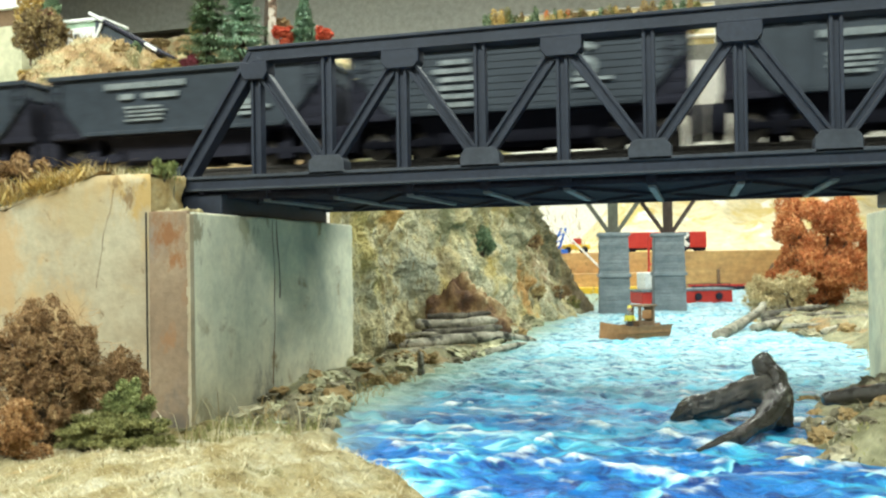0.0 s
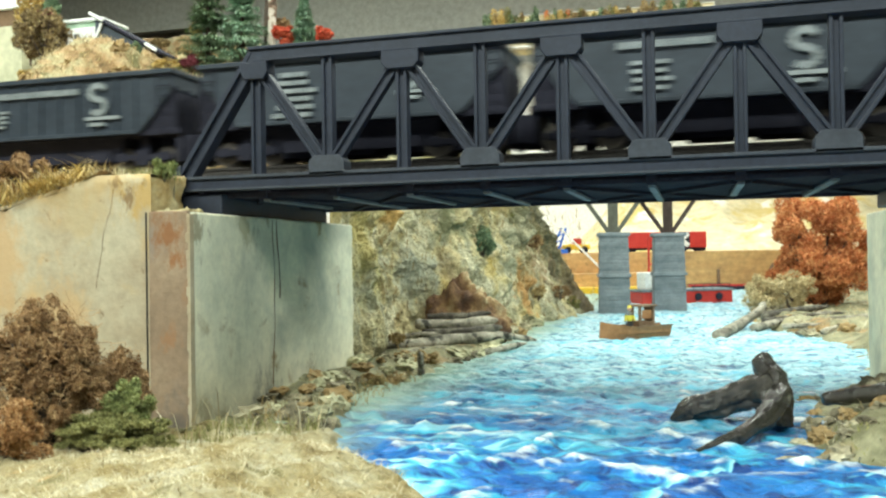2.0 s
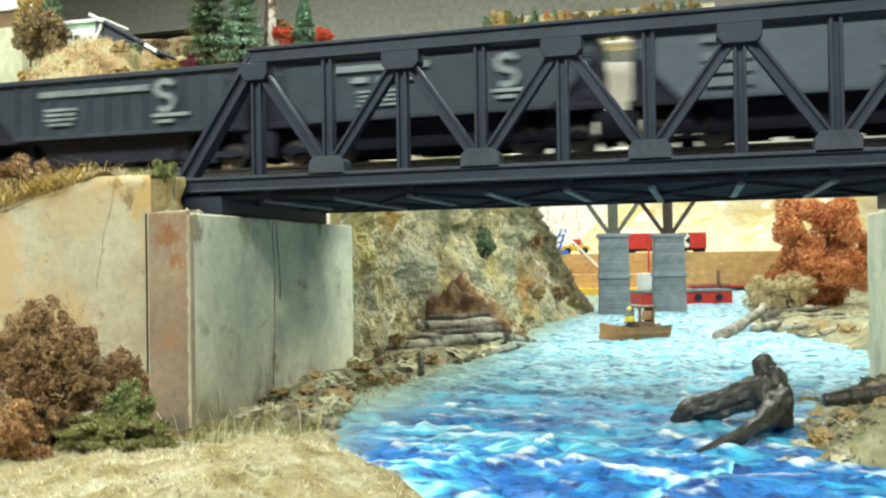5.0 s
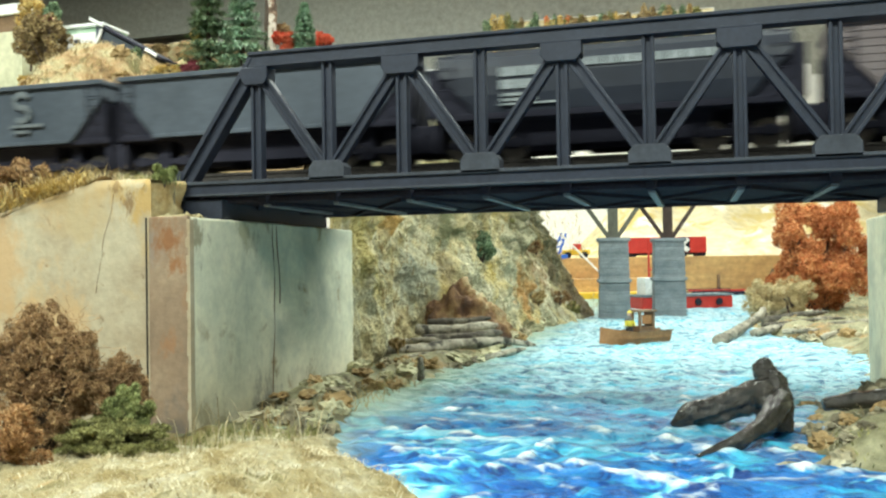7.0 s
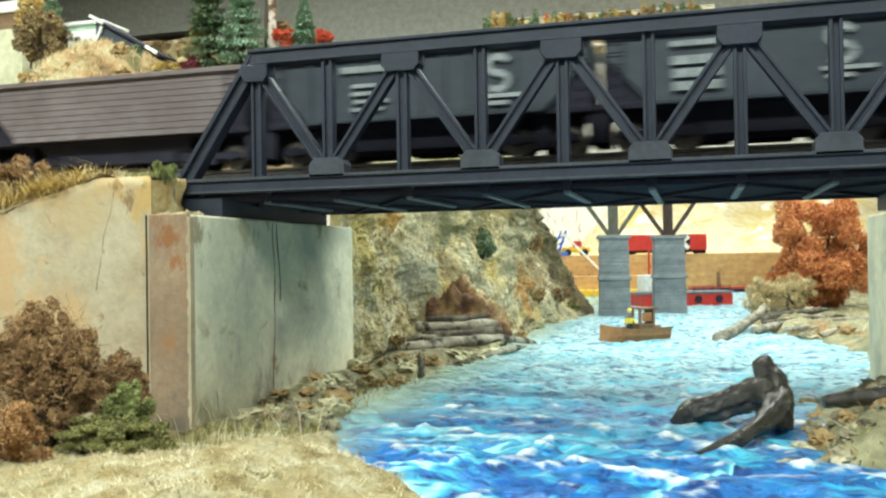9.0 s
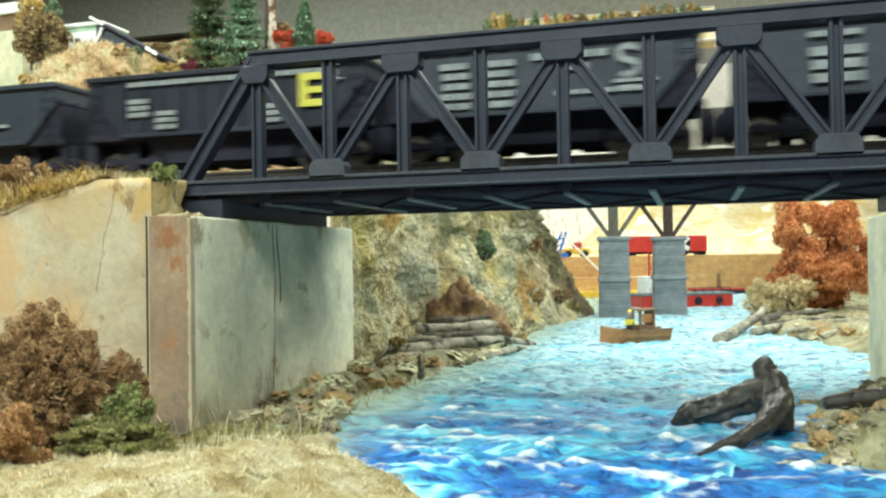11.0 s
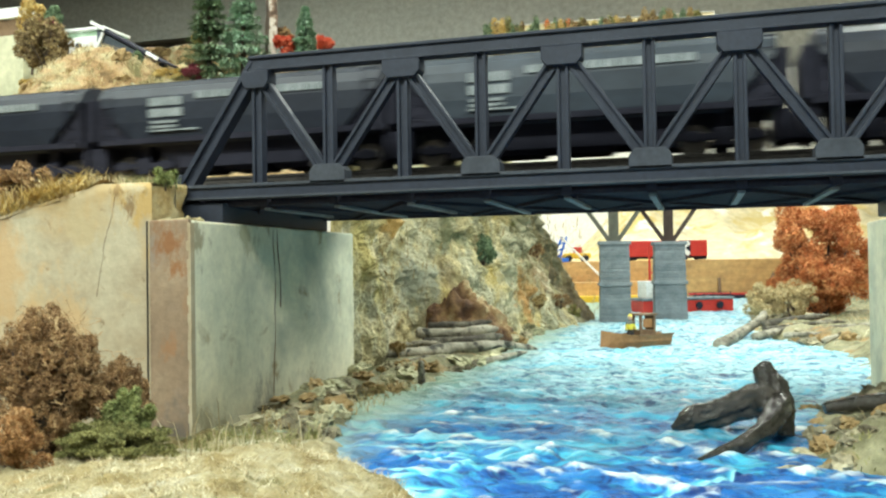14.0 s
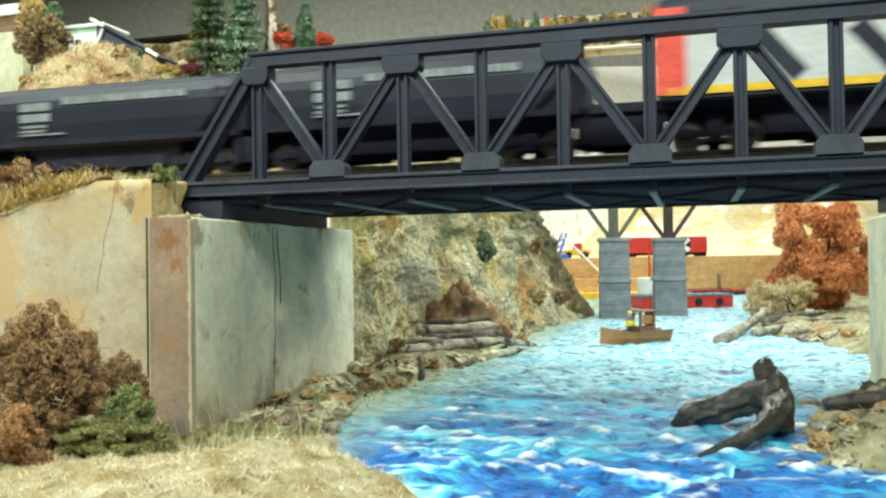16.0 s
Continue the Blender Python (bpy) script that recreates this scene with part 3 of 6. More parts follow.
us = [1 - (1 - i / 150) ** 1.7 for i in range(151)]
yy = list(np.linspace(0.215, 1.42, 150))
verts = [upper(u, y) for y in yy for u in us]
faces = [(j * 151 + i, j * 151 + i + 1, (j + 1) * 151 + i + 1, (j + 1) * 151 + i) for j in range(149) for i in range(150)]
tagged(new("hilltop", raw("hilltop", verts, faces, HILL)), "sandy hilltop above the cliff", "hillside", kind="structure")

# the cliff: craggy rows of rock from the water to the hilltop
cy = list(np.linspace(0.20, 1.42, 330))
verts, faces = [], []
ROWS = 90
for y in cy:
    top = hillside(cx(y), max(y, 0.2))
    for k in range(ROWS + 1):
        h = k / ROWS
        z = -0.02 + h * (top + 0.02)
        lean = 0.05 * (1 - h) ** 1.6 * min(1, (y - 0.2) * 5) * float(np.interp(y, [0.30, 0.36, 0.48, 0.56], [1, 0.25, 0.25, 1]))
        n = Vector((y * 21, z * 10, 0.0))
        crag = 0.020 * noise.noise(Vector((y * 7.5, z * 4.0, 2.2))) + 0.024 * noise.fractal(n, 0.75, 2.2, 6) + 0.016 * (noise.ridged_multi_fractal(Vector((y * 8 + z * 3, z * 6, 3.1)), 0.9, 2.1, 4, 1.0, 2.0) - 1.0)
        facet = noise.voronoi(Vector((y * 27 + 0.4 * noise.noise(Vector((y * 30, z * 30, 1))), z * 17, 1.3)))[0]
        crag += 0.020 * (min(facet[1] - facet[0], 0.6) - 0.25) + 0.010 * noise.fractal(Vector((y * 80, z * 44, 4.0)), 0.55, 2.1, 4)
        ledge = 0.0018 * math.sin(z * 95 + 3 * noise.noise(Vector((y * 7, z * 5, 8))))
        edge = min(1, h * 1.0 + 0.4) * min(1, (y - 0.2) * 14)
        verts.append((cx(y) - back(y) * h + lean + (crag + ledge) * edge, y + 0.012 * noise.noise(Vector((y * 20, z * 24, 5))) * edge, z))
for j in range(len(cy) - 1):
    for k in range(ROWS):
        a = j * (ROWS + 1) + k
        faces.append((a, a + ROWS + 1, a + ROWS + 2, a + 1))
tagged(new("cliff", raw("cliff", verts, faces, ROCK, False)), "craggy ochre and grey plaster rock face above the river", "cliff", kind="structure")

# ---------------------------------------------------------------- abutments
def abutment(name, x0, x1, y1, label):
    root = thing(name, label, "abutment")
    bm = bmesh.new()
    box(bm, x0, x1, -0.048, y1, -0.03, 0.136, 0.0015)
    bmesh.ops.subdivide_edges(bm, edges=bm.edges, cuts=10, use_grid_fill=True)
    for v in bm.verts:
        v.co += Vector((0.0006, 0.0006, 0.0006)) * fbm(v.co.x * 60, v.co.y * 60, v.co.z * 60, 3)
    part("river_wall", bm, ABUT, root, "mottled pale green-grey concrete")
    bm = bmesh.new()
    box(bm, x0 + 0.001, x1 - 0.001, -0.0515, -0.0475, -0.03, 0.1365, 0.001)
    part("end_face", bm, ABUT_END, root, "brown stained concrete end")
    bm = bmesh.new()
    box(bm, x0 - 0.008, x1 - 0.006, -0.002, 0.172, 0.136, 0.150, 0.001)
    part("bearing_shelf", bm, BRIDGE, root, "black bearing block")
    return root


left_abutment = abutment("abutment", -0.050, -0.0205, 0.215, "pale concrete bridge abutment with brown end and dark stains")
right_abutment = abutment("abutment", 0.408, 0.446, 0.262, "pale grey concrete abutment at the far end of the bridge")

# joint and crack lines down the river face, and the rough shoulder of the wing wall above the brown end
for name, y0, lean, w in (("joint_line", 0.058, 0.004, 0.00020), ("crack", 0.064, 0.030, 0.0007)):
    bm = bmesh.new()
    z = 0.1345
    y = y0
    for i in range(14):
        ny = y + 0.0030 * noise.noise(Vector((i * 1.7, y0 * 40, 0))) + lean * 0.02
        beam(bm, (-0.02035, y, z), (-0.02035, ny, z - 0.0095), w * (1 + 0.5 * noise.noise(Vector((i, y0, 3)))), 0.0006, 0, (1, 0, 0))
        z, y = z - 0.0095, ny
        if name == "crack" and i > 4:
            break
    part(name, bm, CABIN, left_abutment, "dark crack in the concrete")
bm = bmesh.new()
box(bm, -0.068, -0.0508, -0.0462, -0.0085, 0.1362, 0.1605, 0.002)
bmesh.ops.subdivide_edges(bm, edges=bm.edges, cuts=4, use_grid_fill=True)
for v in bm.verts:
    if v.co.z > 0.14:
        v.co += Vector((1, 1, 1)) * 0.0035 * fbm(v.co.x * 70, v.co.y * 70, v.co.z * 70, 3)
part("shoulder", bm, OCHRE_WALL, left_abutment, "ochre stained broken shoulder", True)
bm = bmesh.new()          # crumbled rim beside the shoulder
for i in range(9):
    lump(bm, (-0.047 + 0.0028 * i, -0.040 + 0.003 * (i % 3), 0.1365), (0.003, 0.0035, 0.0016 + 0.0011 * (i % 4 == 1)), 0.7, 2, i * 1.3, 2.0)
part("rubble", bm, ROCK, left_abutment, "crumbled grey stone on the ledge")
bm = bmesh.new()          # chipped pale arris between the brown end and the river face
for i in range(30):
    z = 0.134 - 0.0055 * i
    w = 0.0006 + 0.0016 * noise.noise(Vector((i * 0.83, 4.0, 1.0)))
    box(bm, -0.0216 - w, -0.0199, -0.0519, -0.0470, z - 0.0058, z + 0.0002, 0.0004)
part("chipped_edge", bm, CONCRETE, left_abutment, "pale chipped corner of the concrete")
bm = bmesh.new()
beam(bm, (-0.0503, -0.0516, 0.136), (-0.0503, -0.0516, -0.02), 0.0008, 0.0008, 0, (1, 0, 0))
part("joint_line", bm, TIE, left_abutment, "dark open joint")

# wing wall facing the aisle
bm = bmesh.new()
n = 60
vs, fs = [], []
for i in range(n + 1):
    x = -0.40 + (0.35) * i / n
    top = float(np.interp(x, [-0.40, -0.16, -0.085, -0.05], [0.115, 0.1435, 0.161, 0.160])) + 0.0015 * fbm(x * 60, 0, 0, 3)
    for k in range(31):
        z = -0.03 + (top + 0.03) * k / 30
        vs.append((x, -0.0465 + 0.0012 * fbm(x * 25, z * 25, 2, 4) - 0.012 * max(0, z - 0.135), z))
for i in range(n):
    for k in range(30):
        a = i * 31 + k
        fs.append((a, a + 31, a + 32, a + 1))
off = len(vs)
vs += [(x, -0.02, z) for x, _, z in vs]
fs += [tuple(reversed([q + off for q in f])) for f in fs]
fs += [(i * 31 + 30, (i + 1) * 31 + 30, (i + 1) * 31 + 30 + off, i * 31 + 30 + off) for i in range(n)]
wing = tagged(new("wing_wall", raw("wing_wall", vs, fs, CONCRETE)), "cream plastered retaining wall with ochre stains", "wall", kind="structure")
bm.free()
bm = bmesh.new()          # hairline crack wandering down the plaster
x, z = -0.0765, 0.152
for i in range(13):
    nx = x - 0.0009 + 0.0022 * noise.noise(Vector((i * 1.9, 7, 0)))
    ya, yb = (-0.0466 + 0.0012 * fbm(u * 25, w * 25, 2, 4) - 0.012 * max(0, w - 0.135) for u, w in ((x, z), (nx, z - 0.0048)))
    beam(bm, (x, ya, z), (nx, yb, z - 0.0048), 0.00008 + 0.00014 * (i % 3 == 0), 0.0004, 0, (0, 1, 0))
    x, z = nx, z - 0.0048
part("crack", bm, CABIN, wing, "hairline crack in the plaster")

# ---------------------------------------------------------------- the truss bridge
D, ZB, ZT, W = 0.05, 0.1565, 0.2395, 0.175
bridge = thing("truss_bridge", "dark blue-black plastic through truss railway bridge", "bridge")


def member(name, p, q, w, h, label=""):
    """An H-section bar: two flanges and a recessed web."""
    bm = bmesh.new()
    p, q = Vector(p), Vector(q)
    d = (q - p).normalized()
    side = d.cross(Vector((0, 1, 0))).normalized()
    beam(bm, p + side * (w * 0.36), q + side * (w * 0.36), h, w * 0.28, 0.0003, side)
    beam(bm, p - side * (w * 0.36), q - side * (w * 0.36), h, w * 0.28, 0.0003, side)
    beam(bm, p, q, h * 0.45, w * 0.5, 0, side)
    return part(name, bm, BRIDGE, bridge, label)


def gusset(x, y, z, w, h):
    bm = bmesh.new()
    pts = [(-w / 2, -h / 2), (w / 2, -h / 2), (w / 2, h * 0.15), (w * 0.36, h / 2), (-w * 0.36, h / 2), (-w / 2, h * 0.15)]
    if z > 0.2:
        pts = [(a, -b) for a, b in reversed(pts)]
    vsb = [bm.verts.new((x + a, y - 0.0062, z + b)) for a, b in pts]
    f = bm.faces.new(vsb)
    e = bmesh.ops.extrude_face_region(bm, geom=[f])
    bmesh.ops.translate(bm, verts=[v for v in e["geom"] if isinstance(v, bmesh.types.BMVert)], vec=(0, 0.0124, 0))
    bmesh.ops.recalc_face_normals(bm, faces=bm.faces)
    bmesh.ops.bevel(bm, geom=list(bm.edges), offset=0.0004, segments=1, affect="EDGES")
    part("gusset_plate", bm, BRIDGE_WORN_LIT if z < 0.2 else BRIDGE, bridge)


for y in (0.0, W):
    for name, z, xa, xb, h in ((("top_chord", ZT, -0.004, 8 * D + 0.004, 0.009),) if y == 0 else ()) + (("bottom_chord", ZB, -1.27 * D, 9.27 * D, 0.0088),):
        bm = bmesh.new()
        box(bm, xa, xb, y - 0.0045, y + 0.0045, z - h / 2, z + h / 2, 0.0005)
        chord = part(name, bm, BRIDGE, bridge)
        for reach, z0, z1 in ((0.0062, z + h / 2 - 0.0014, z + h / 2 + 0.0006), (0.0056, z - h / 2 - 0.0002, z - h / 2 + 0.0012)):
            bm = bmesh.new()
            box(bm, xa - 0.0004, xb + 0.0004, y - reach, y + reach, z0, z1, 0.0003)
            part("flange", bm, BRIDGE if z > 0.2 else BRIDGE_WORN_LIT, chord)
    if y:
        continue
    for sx, a, b in ((1, -1.12 * D, 0.0), (-1, 9.12 * D, 8 * D)):
        member("end_post", (a, y, ZB), (b, y, ZT), 0.0105, 0.010)
    for k in range(9):
        member("vertical", (k * D, y, ZB), (k * D, y, ZT), 0.0072, 0.0072)
    for k in range(8):
        za, zb = (ZT - 0.006, ZB + 0.006) if k % 2 == 0 else (ZB + 0.006, ZT - 0.006)
        member("diagonal", (k * D, y, za), ((k + 1) * D, y, zb), 0.0074, 0.0066)
    for k in range(0, 9, 2):
        gusset(k * D, y, 0.229, 0.0245 if k % 8 else 0.019, 0.0115)
    for k in range(1, 9, 2):
        gusset(k * D, y, 0.1655, 0.0245, 0.0125)
for k in range(-1, 10):
    bm = bmesh.new()
    box(bm, k * D - 0.003, k * D + 0.003, 0.004, W - 0.004, 0.1466, 0.158, 0.0004)
    floor_beam = part("floor_beam", bm, MATTE, bridge)
    bm = bmesh.new()
    box(bm, k * D - 0.0021, k * D + 0.0021, 0.010, 0.152 if k % 2 else 0.118, 0.1446, 0.1464, 0.0003)
    # paler than the beam: the uneven light underneath is put into its colour
    part("flange", bm, LIT_FLANGE, floor_beam, "lower flange in paler grey that imitates light from below")
for y in (0.045, 0.0715, 0.1035, 0.13):
    bm = bmesh.new()
    box(bm, -0.06, 9.2 * D, y - 0.0025, y + 0.0025, 0.150, 0.163, 0.0004)
    part("stringer", bm, BRIDGE, bridge)
for k in range(-1, 9):
    for half, (a, b) in enumerate(((0.012, 0.085), (0.088, 0.162))):
        bm = bmesh.new()
        up = (k + half) % 2
        beam(bm, (k * D + 0.004, b if up else a, 0.1462), ((k + 1) * D - 0.004, a if up else b, 0.1462), 0.004, 0.0018, 0)
        part("lateral_brace", bm, MATTE, bridge)
bm = bmesh.new()
box(bm, -0.06, 9.2 * D, 0.006, 0.169, 0.1475, 0.1500, 0)
part("underside_plate", bm, MATTE, bridge)
for y in (0.1655, 0.012):
    bm = bmesh.new()
    box(bm, -0.06, 9.2 * D, y - 0.002, y + 0.002, 0.1452 if y > 0.1 else 0.1475, 0.1522, 0)
    part("edge_girder", bm, MATTE, bridge)
bm = bmesh.new()
box(bm, -0.06, 9.2 * D, 0.03, 0.145, 0.1605, 0.1635, 0)
part("deck", bm, MATTE, bridge)
bm = bmesh.new()
box(bm, -0.06, 9.2 * D, 0.139, 0.1445, 0.1635, 0.1790, 0.0005)
part("guard_timber", bm, MATTE, bridge, "dark guard timber along the far edge of the deck")
for s in (-1.2, 9.2):
    for y in (0.0, W):
        bm = bmesh.new()
        box(bm, s * D - 0.006, s * D + 0.006, y - 0.006, y + 0.006, 0.1495, 0.169, 0.0008)
        part("bearing_shoe", bm, BRIDGE, bridge)

# ---------------------------------------------------------------- track
YC, RZ = 0.0875, 0.1755
track = thing("railway_track", "three-rail model railway track on dark ties", "track")
for y in (-0.016, 0.0, 0.016):
    bm = bmesh.new()
    box(bm, -7.6, 7.6, YC + y - 0.0014, YC + y + 0.0014, RZ - 0.0018, RZ, 0)
    box(bm, -7.6, 7.6, YC + y - 0.0005, YC + y + 0.0005, RZ - 0.0055, RZ - 0.0018, 0)
    box(bm, -7.6, 7.6, YC + y - 0.0024, YC + y + 0.0024, RZ - 0.0066, RZ - 0.0055, 0)
    part("rail", bm, RAIL, track)
bm = bmesh.new()
box(bm, -0.0035, 0.0035, -0.031, 0.031, 0.1633, RZ - 0.0066, 0)
tie_mesh = finish(bm, "tie", TIE)
x = -0.46
while x < 0.62:
    o = part("tie", tie_mesh, TIE, track)
    o.location = (x, YC + rnd.uniform(-0.0008, 0.0008), 0)
    x += 0.0115
for x0, x1, nm in ((-7.7, -1.72, "roadbed"), (0.45, 7.7, "roadbed")):
    bm = bmesh.new()
    box(bm, x0, x1, YC - 0.06, YC + 0.06, -0.035, 0.1632)
    tagged(part(nm, bm, BENCH), kind="structure")

# ---------------------------------------------------------------- far background
def tilted(x, y, z=0.0, turn=15.9):
    return pose(x, y, z, 0, 0, turn)


FARM = tilted(0.2, 2.16)


def fslab(name, x0, x1, y0, y1, z0, z1, mat, label="", category="", kind="structure"):
    bm = bmesh.new()
    box(bm, x0, x1, y0, y1, z0, z1, 0.002, FARM)
    return tagged(part(name, bm, mat), label, category, kind=kind)


fslab("fascia", -0.34, 2.4, 0.0, 0.03, -0.03, 0.115, PLY, "stained plywood bank below the far track", "fascia")
fslab("far_shelf", -2.6, 2.4, 0.03, 1.0, 0.06, 0.112, BENCH, "wooden shelf of the far track", "shelf")
fslab("backdrop", -3.6, 3.2, 0.95, 0.98, 0.0, 0.885, WHITE, "white painted backdrop board", "backdrop")


def far_hill(x, y):
    k = float(np.interp(y, [0.22, 0.4, 0.8, 0.96], [0, 0.12, 0.26, 0.30]))
    return 0.11 + k * (0.8 + 0.35 * fbm(x * 3, y * 3, 9, 4)) * float(np.interp(x, [-0.25, -0.12, 0.03, 2.2], [0.04, 0.25, 1.0, 1.2])) + 0.01 * fbm(x * 20, y * 20, 9, 4)


hill = sheet("far_hill", list(np.linspace(-0.6, 2.2, 150)), list(np.linspace(0.2, 0.95, 60)), far_hill, CREAM, label="pale yellow plaster hill behind the far track", category="hillside")
hill.matrix_world = FARM

# ---------------------------------------------------------------- the train
SPEED, LEAD = 0.3145, -0.2125
mesh_cache = {}


def cached(key, build, mat, smooth=False):
    if key not in mesh_cache:
        bm = bmesh.new()
        build(bm)
        mesh_cache[key] = finish(bm, key[0] if isinstance(key, tuple) else key, mat, smooth)
    return mesh_cache[key]


def prism(bm, outline, half, top_in=0.0, z_in=1.0):
    """A car side outline (x, z) stretched across the car; above z_in it leans inwards."""
    rings = []
    for s in (-1, 1):
        rings.append([bm.verts.new((x, s * (half - (top_in * (z - z_in) / 0.012 if z > z_in else 0)), z)) for x, z in outline])
    n = len(outline)
    bm.faces.new(rings[0])
    bm.faces.new(list(reversed(rings[1])))
    for i in range(n):
        j = (i + 1) % n
        bm.faces.new((rings[0][j], rings[0][i], rings[1][i], rings[1][j]))
    bmesh.ops.recalc_face_normals(bm, faces=bm.faces)


def open_body(L):
    def build(bm):
        prism(bm, [(0.004, 0.0725), (0.004, 0.060), (0.032, 0.0290), (L - 0.032, 0.0290), (L - 0.004, 0.060), (L - 0.004, 0.0725)], 0.031)
        bmesh.ops.bevel(bm, geom=list(bm.edges), offset=0.0006, segments=1, affect="EDGES")
    return build


def round_body(L):
    def build(bm):
        half = 0.032
        outline = [(0.010, 0.062), (0.040, 0.030), (L - 0.040, 0.030), (L - 0.010, 0.062)]
        section = [(0.026, 0.0), (0.031, 0.12), (0.0325, 0.35), (0.0325, 0.60), (0.0315, 0.72), (0.027, 0.86), (0.019, 0.96), (0.0, 1.0)]
        rings = []
        for y, f in section:
            z = 0.0245 + f * 0.0515
            inset = max(0.003, 0.003 + (0.060 - z) * 0.95)
            rings.append((y, z, inset))
        for s in (-1, 1):
            prev = None
            for y, z, inset in rings:
                row = [bm.verts.new((inset, s * y, z)), bm.verts.new((L - inset, s * y, z))]
                if prev:
                    bm.faces.new((prev[0], prev[1], row[1], row[0]))
                prev = row
        for end in (0, 1):
            ring = [(inset if end == 0 else L - inset, y, z) for y, z, inset in rings]
            vv = [bm.verts.new((a, -y, z)) for a, y, z in ring] + [bm.verts.new((a, y, z)) for a, y, z in reversed(ring[:-1])]
            for i in range(len(ring) - 1):
                j = len(vv) - 1 - i
                if i < len(ring) - 2:
                    bm.faces.new((vv[i], vv[i + 1], vv[j - 1], vv[j]))
                else:
                    bm.faces.new((vv[i], vv[i + 1], vv[j]))
        bmesh.ops.remove_doubles(bm, verts=bm.verts, dist=0.00005)
        bmesh.ops.recalc_face_normals(bm, faces=bm.faces)
    return build


def bars(*rects):
    """Raised markings on the near side: x0, x1, z0, z1."""
    def build(bm):
        for x0, x1, z0, z1 in rects:
            box(bm, x0, x1, -0.0337, -0.0325, z0, z1)
    return build


def swoosh(x, z, h):
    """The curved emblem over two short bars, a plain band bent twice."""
    def build(bm):
        pts = []
        for i in range(9):
            a = math.radians(20 + 250 * i / 8)
            pts.append((x + h * 0.26 * math.cos(a), z + h * 0.72 + h * 0.21 * math.sin(a)))
        for i in range(1, 9):
            a = math.radians(90 - 230 * i / 8)
            pts.append((x + h * 0.26 * math.cos(a), z + h * 0.31 + h * 0.21 * math.sin(a)))
        for p, q in zip(pts, pts[1:]):
            beam(bm, (p[0], -0.0331, p[1]), (q[0], -0.0331, q[1]), 0.0012, h * 0.17, 0)
        box(bm, x - h * 0.42, x + h * 0.75, -0.0337, -0.0325, z - h * 0.10, z)
        box(bm, x - h * 0.30, x + h * 0.25, -0.0337, -0.0325, z - h * 0.28, z - h * 0.18)
    return build


def lines(x0, x1, z1, count, pitch, thick, ragged=0.0):
    r = random.Random(count * 7 + int(x0 * 1000))
    out = []
    for i in range(count):
        a, b = x0 + r.uniform(0, ragged), x1 - r.uniform(0, ragged)
        while a < b - 0.001:
            w = min(r.uniform(0.005, 0.014), b - a)
            out.append((a, a + w, z1 - i * pitch - thick, z1 - i * pitch))
            a += w + 0.0012
    return out


def dashes(x0, x1, z, h, n, drop=0.0):
    w = (x1 - x0) / n
    return [(x0 + i * w, x0 + i * w + w * 0.82, z - drop * i, z - drop * i + h) for i in range(n)]


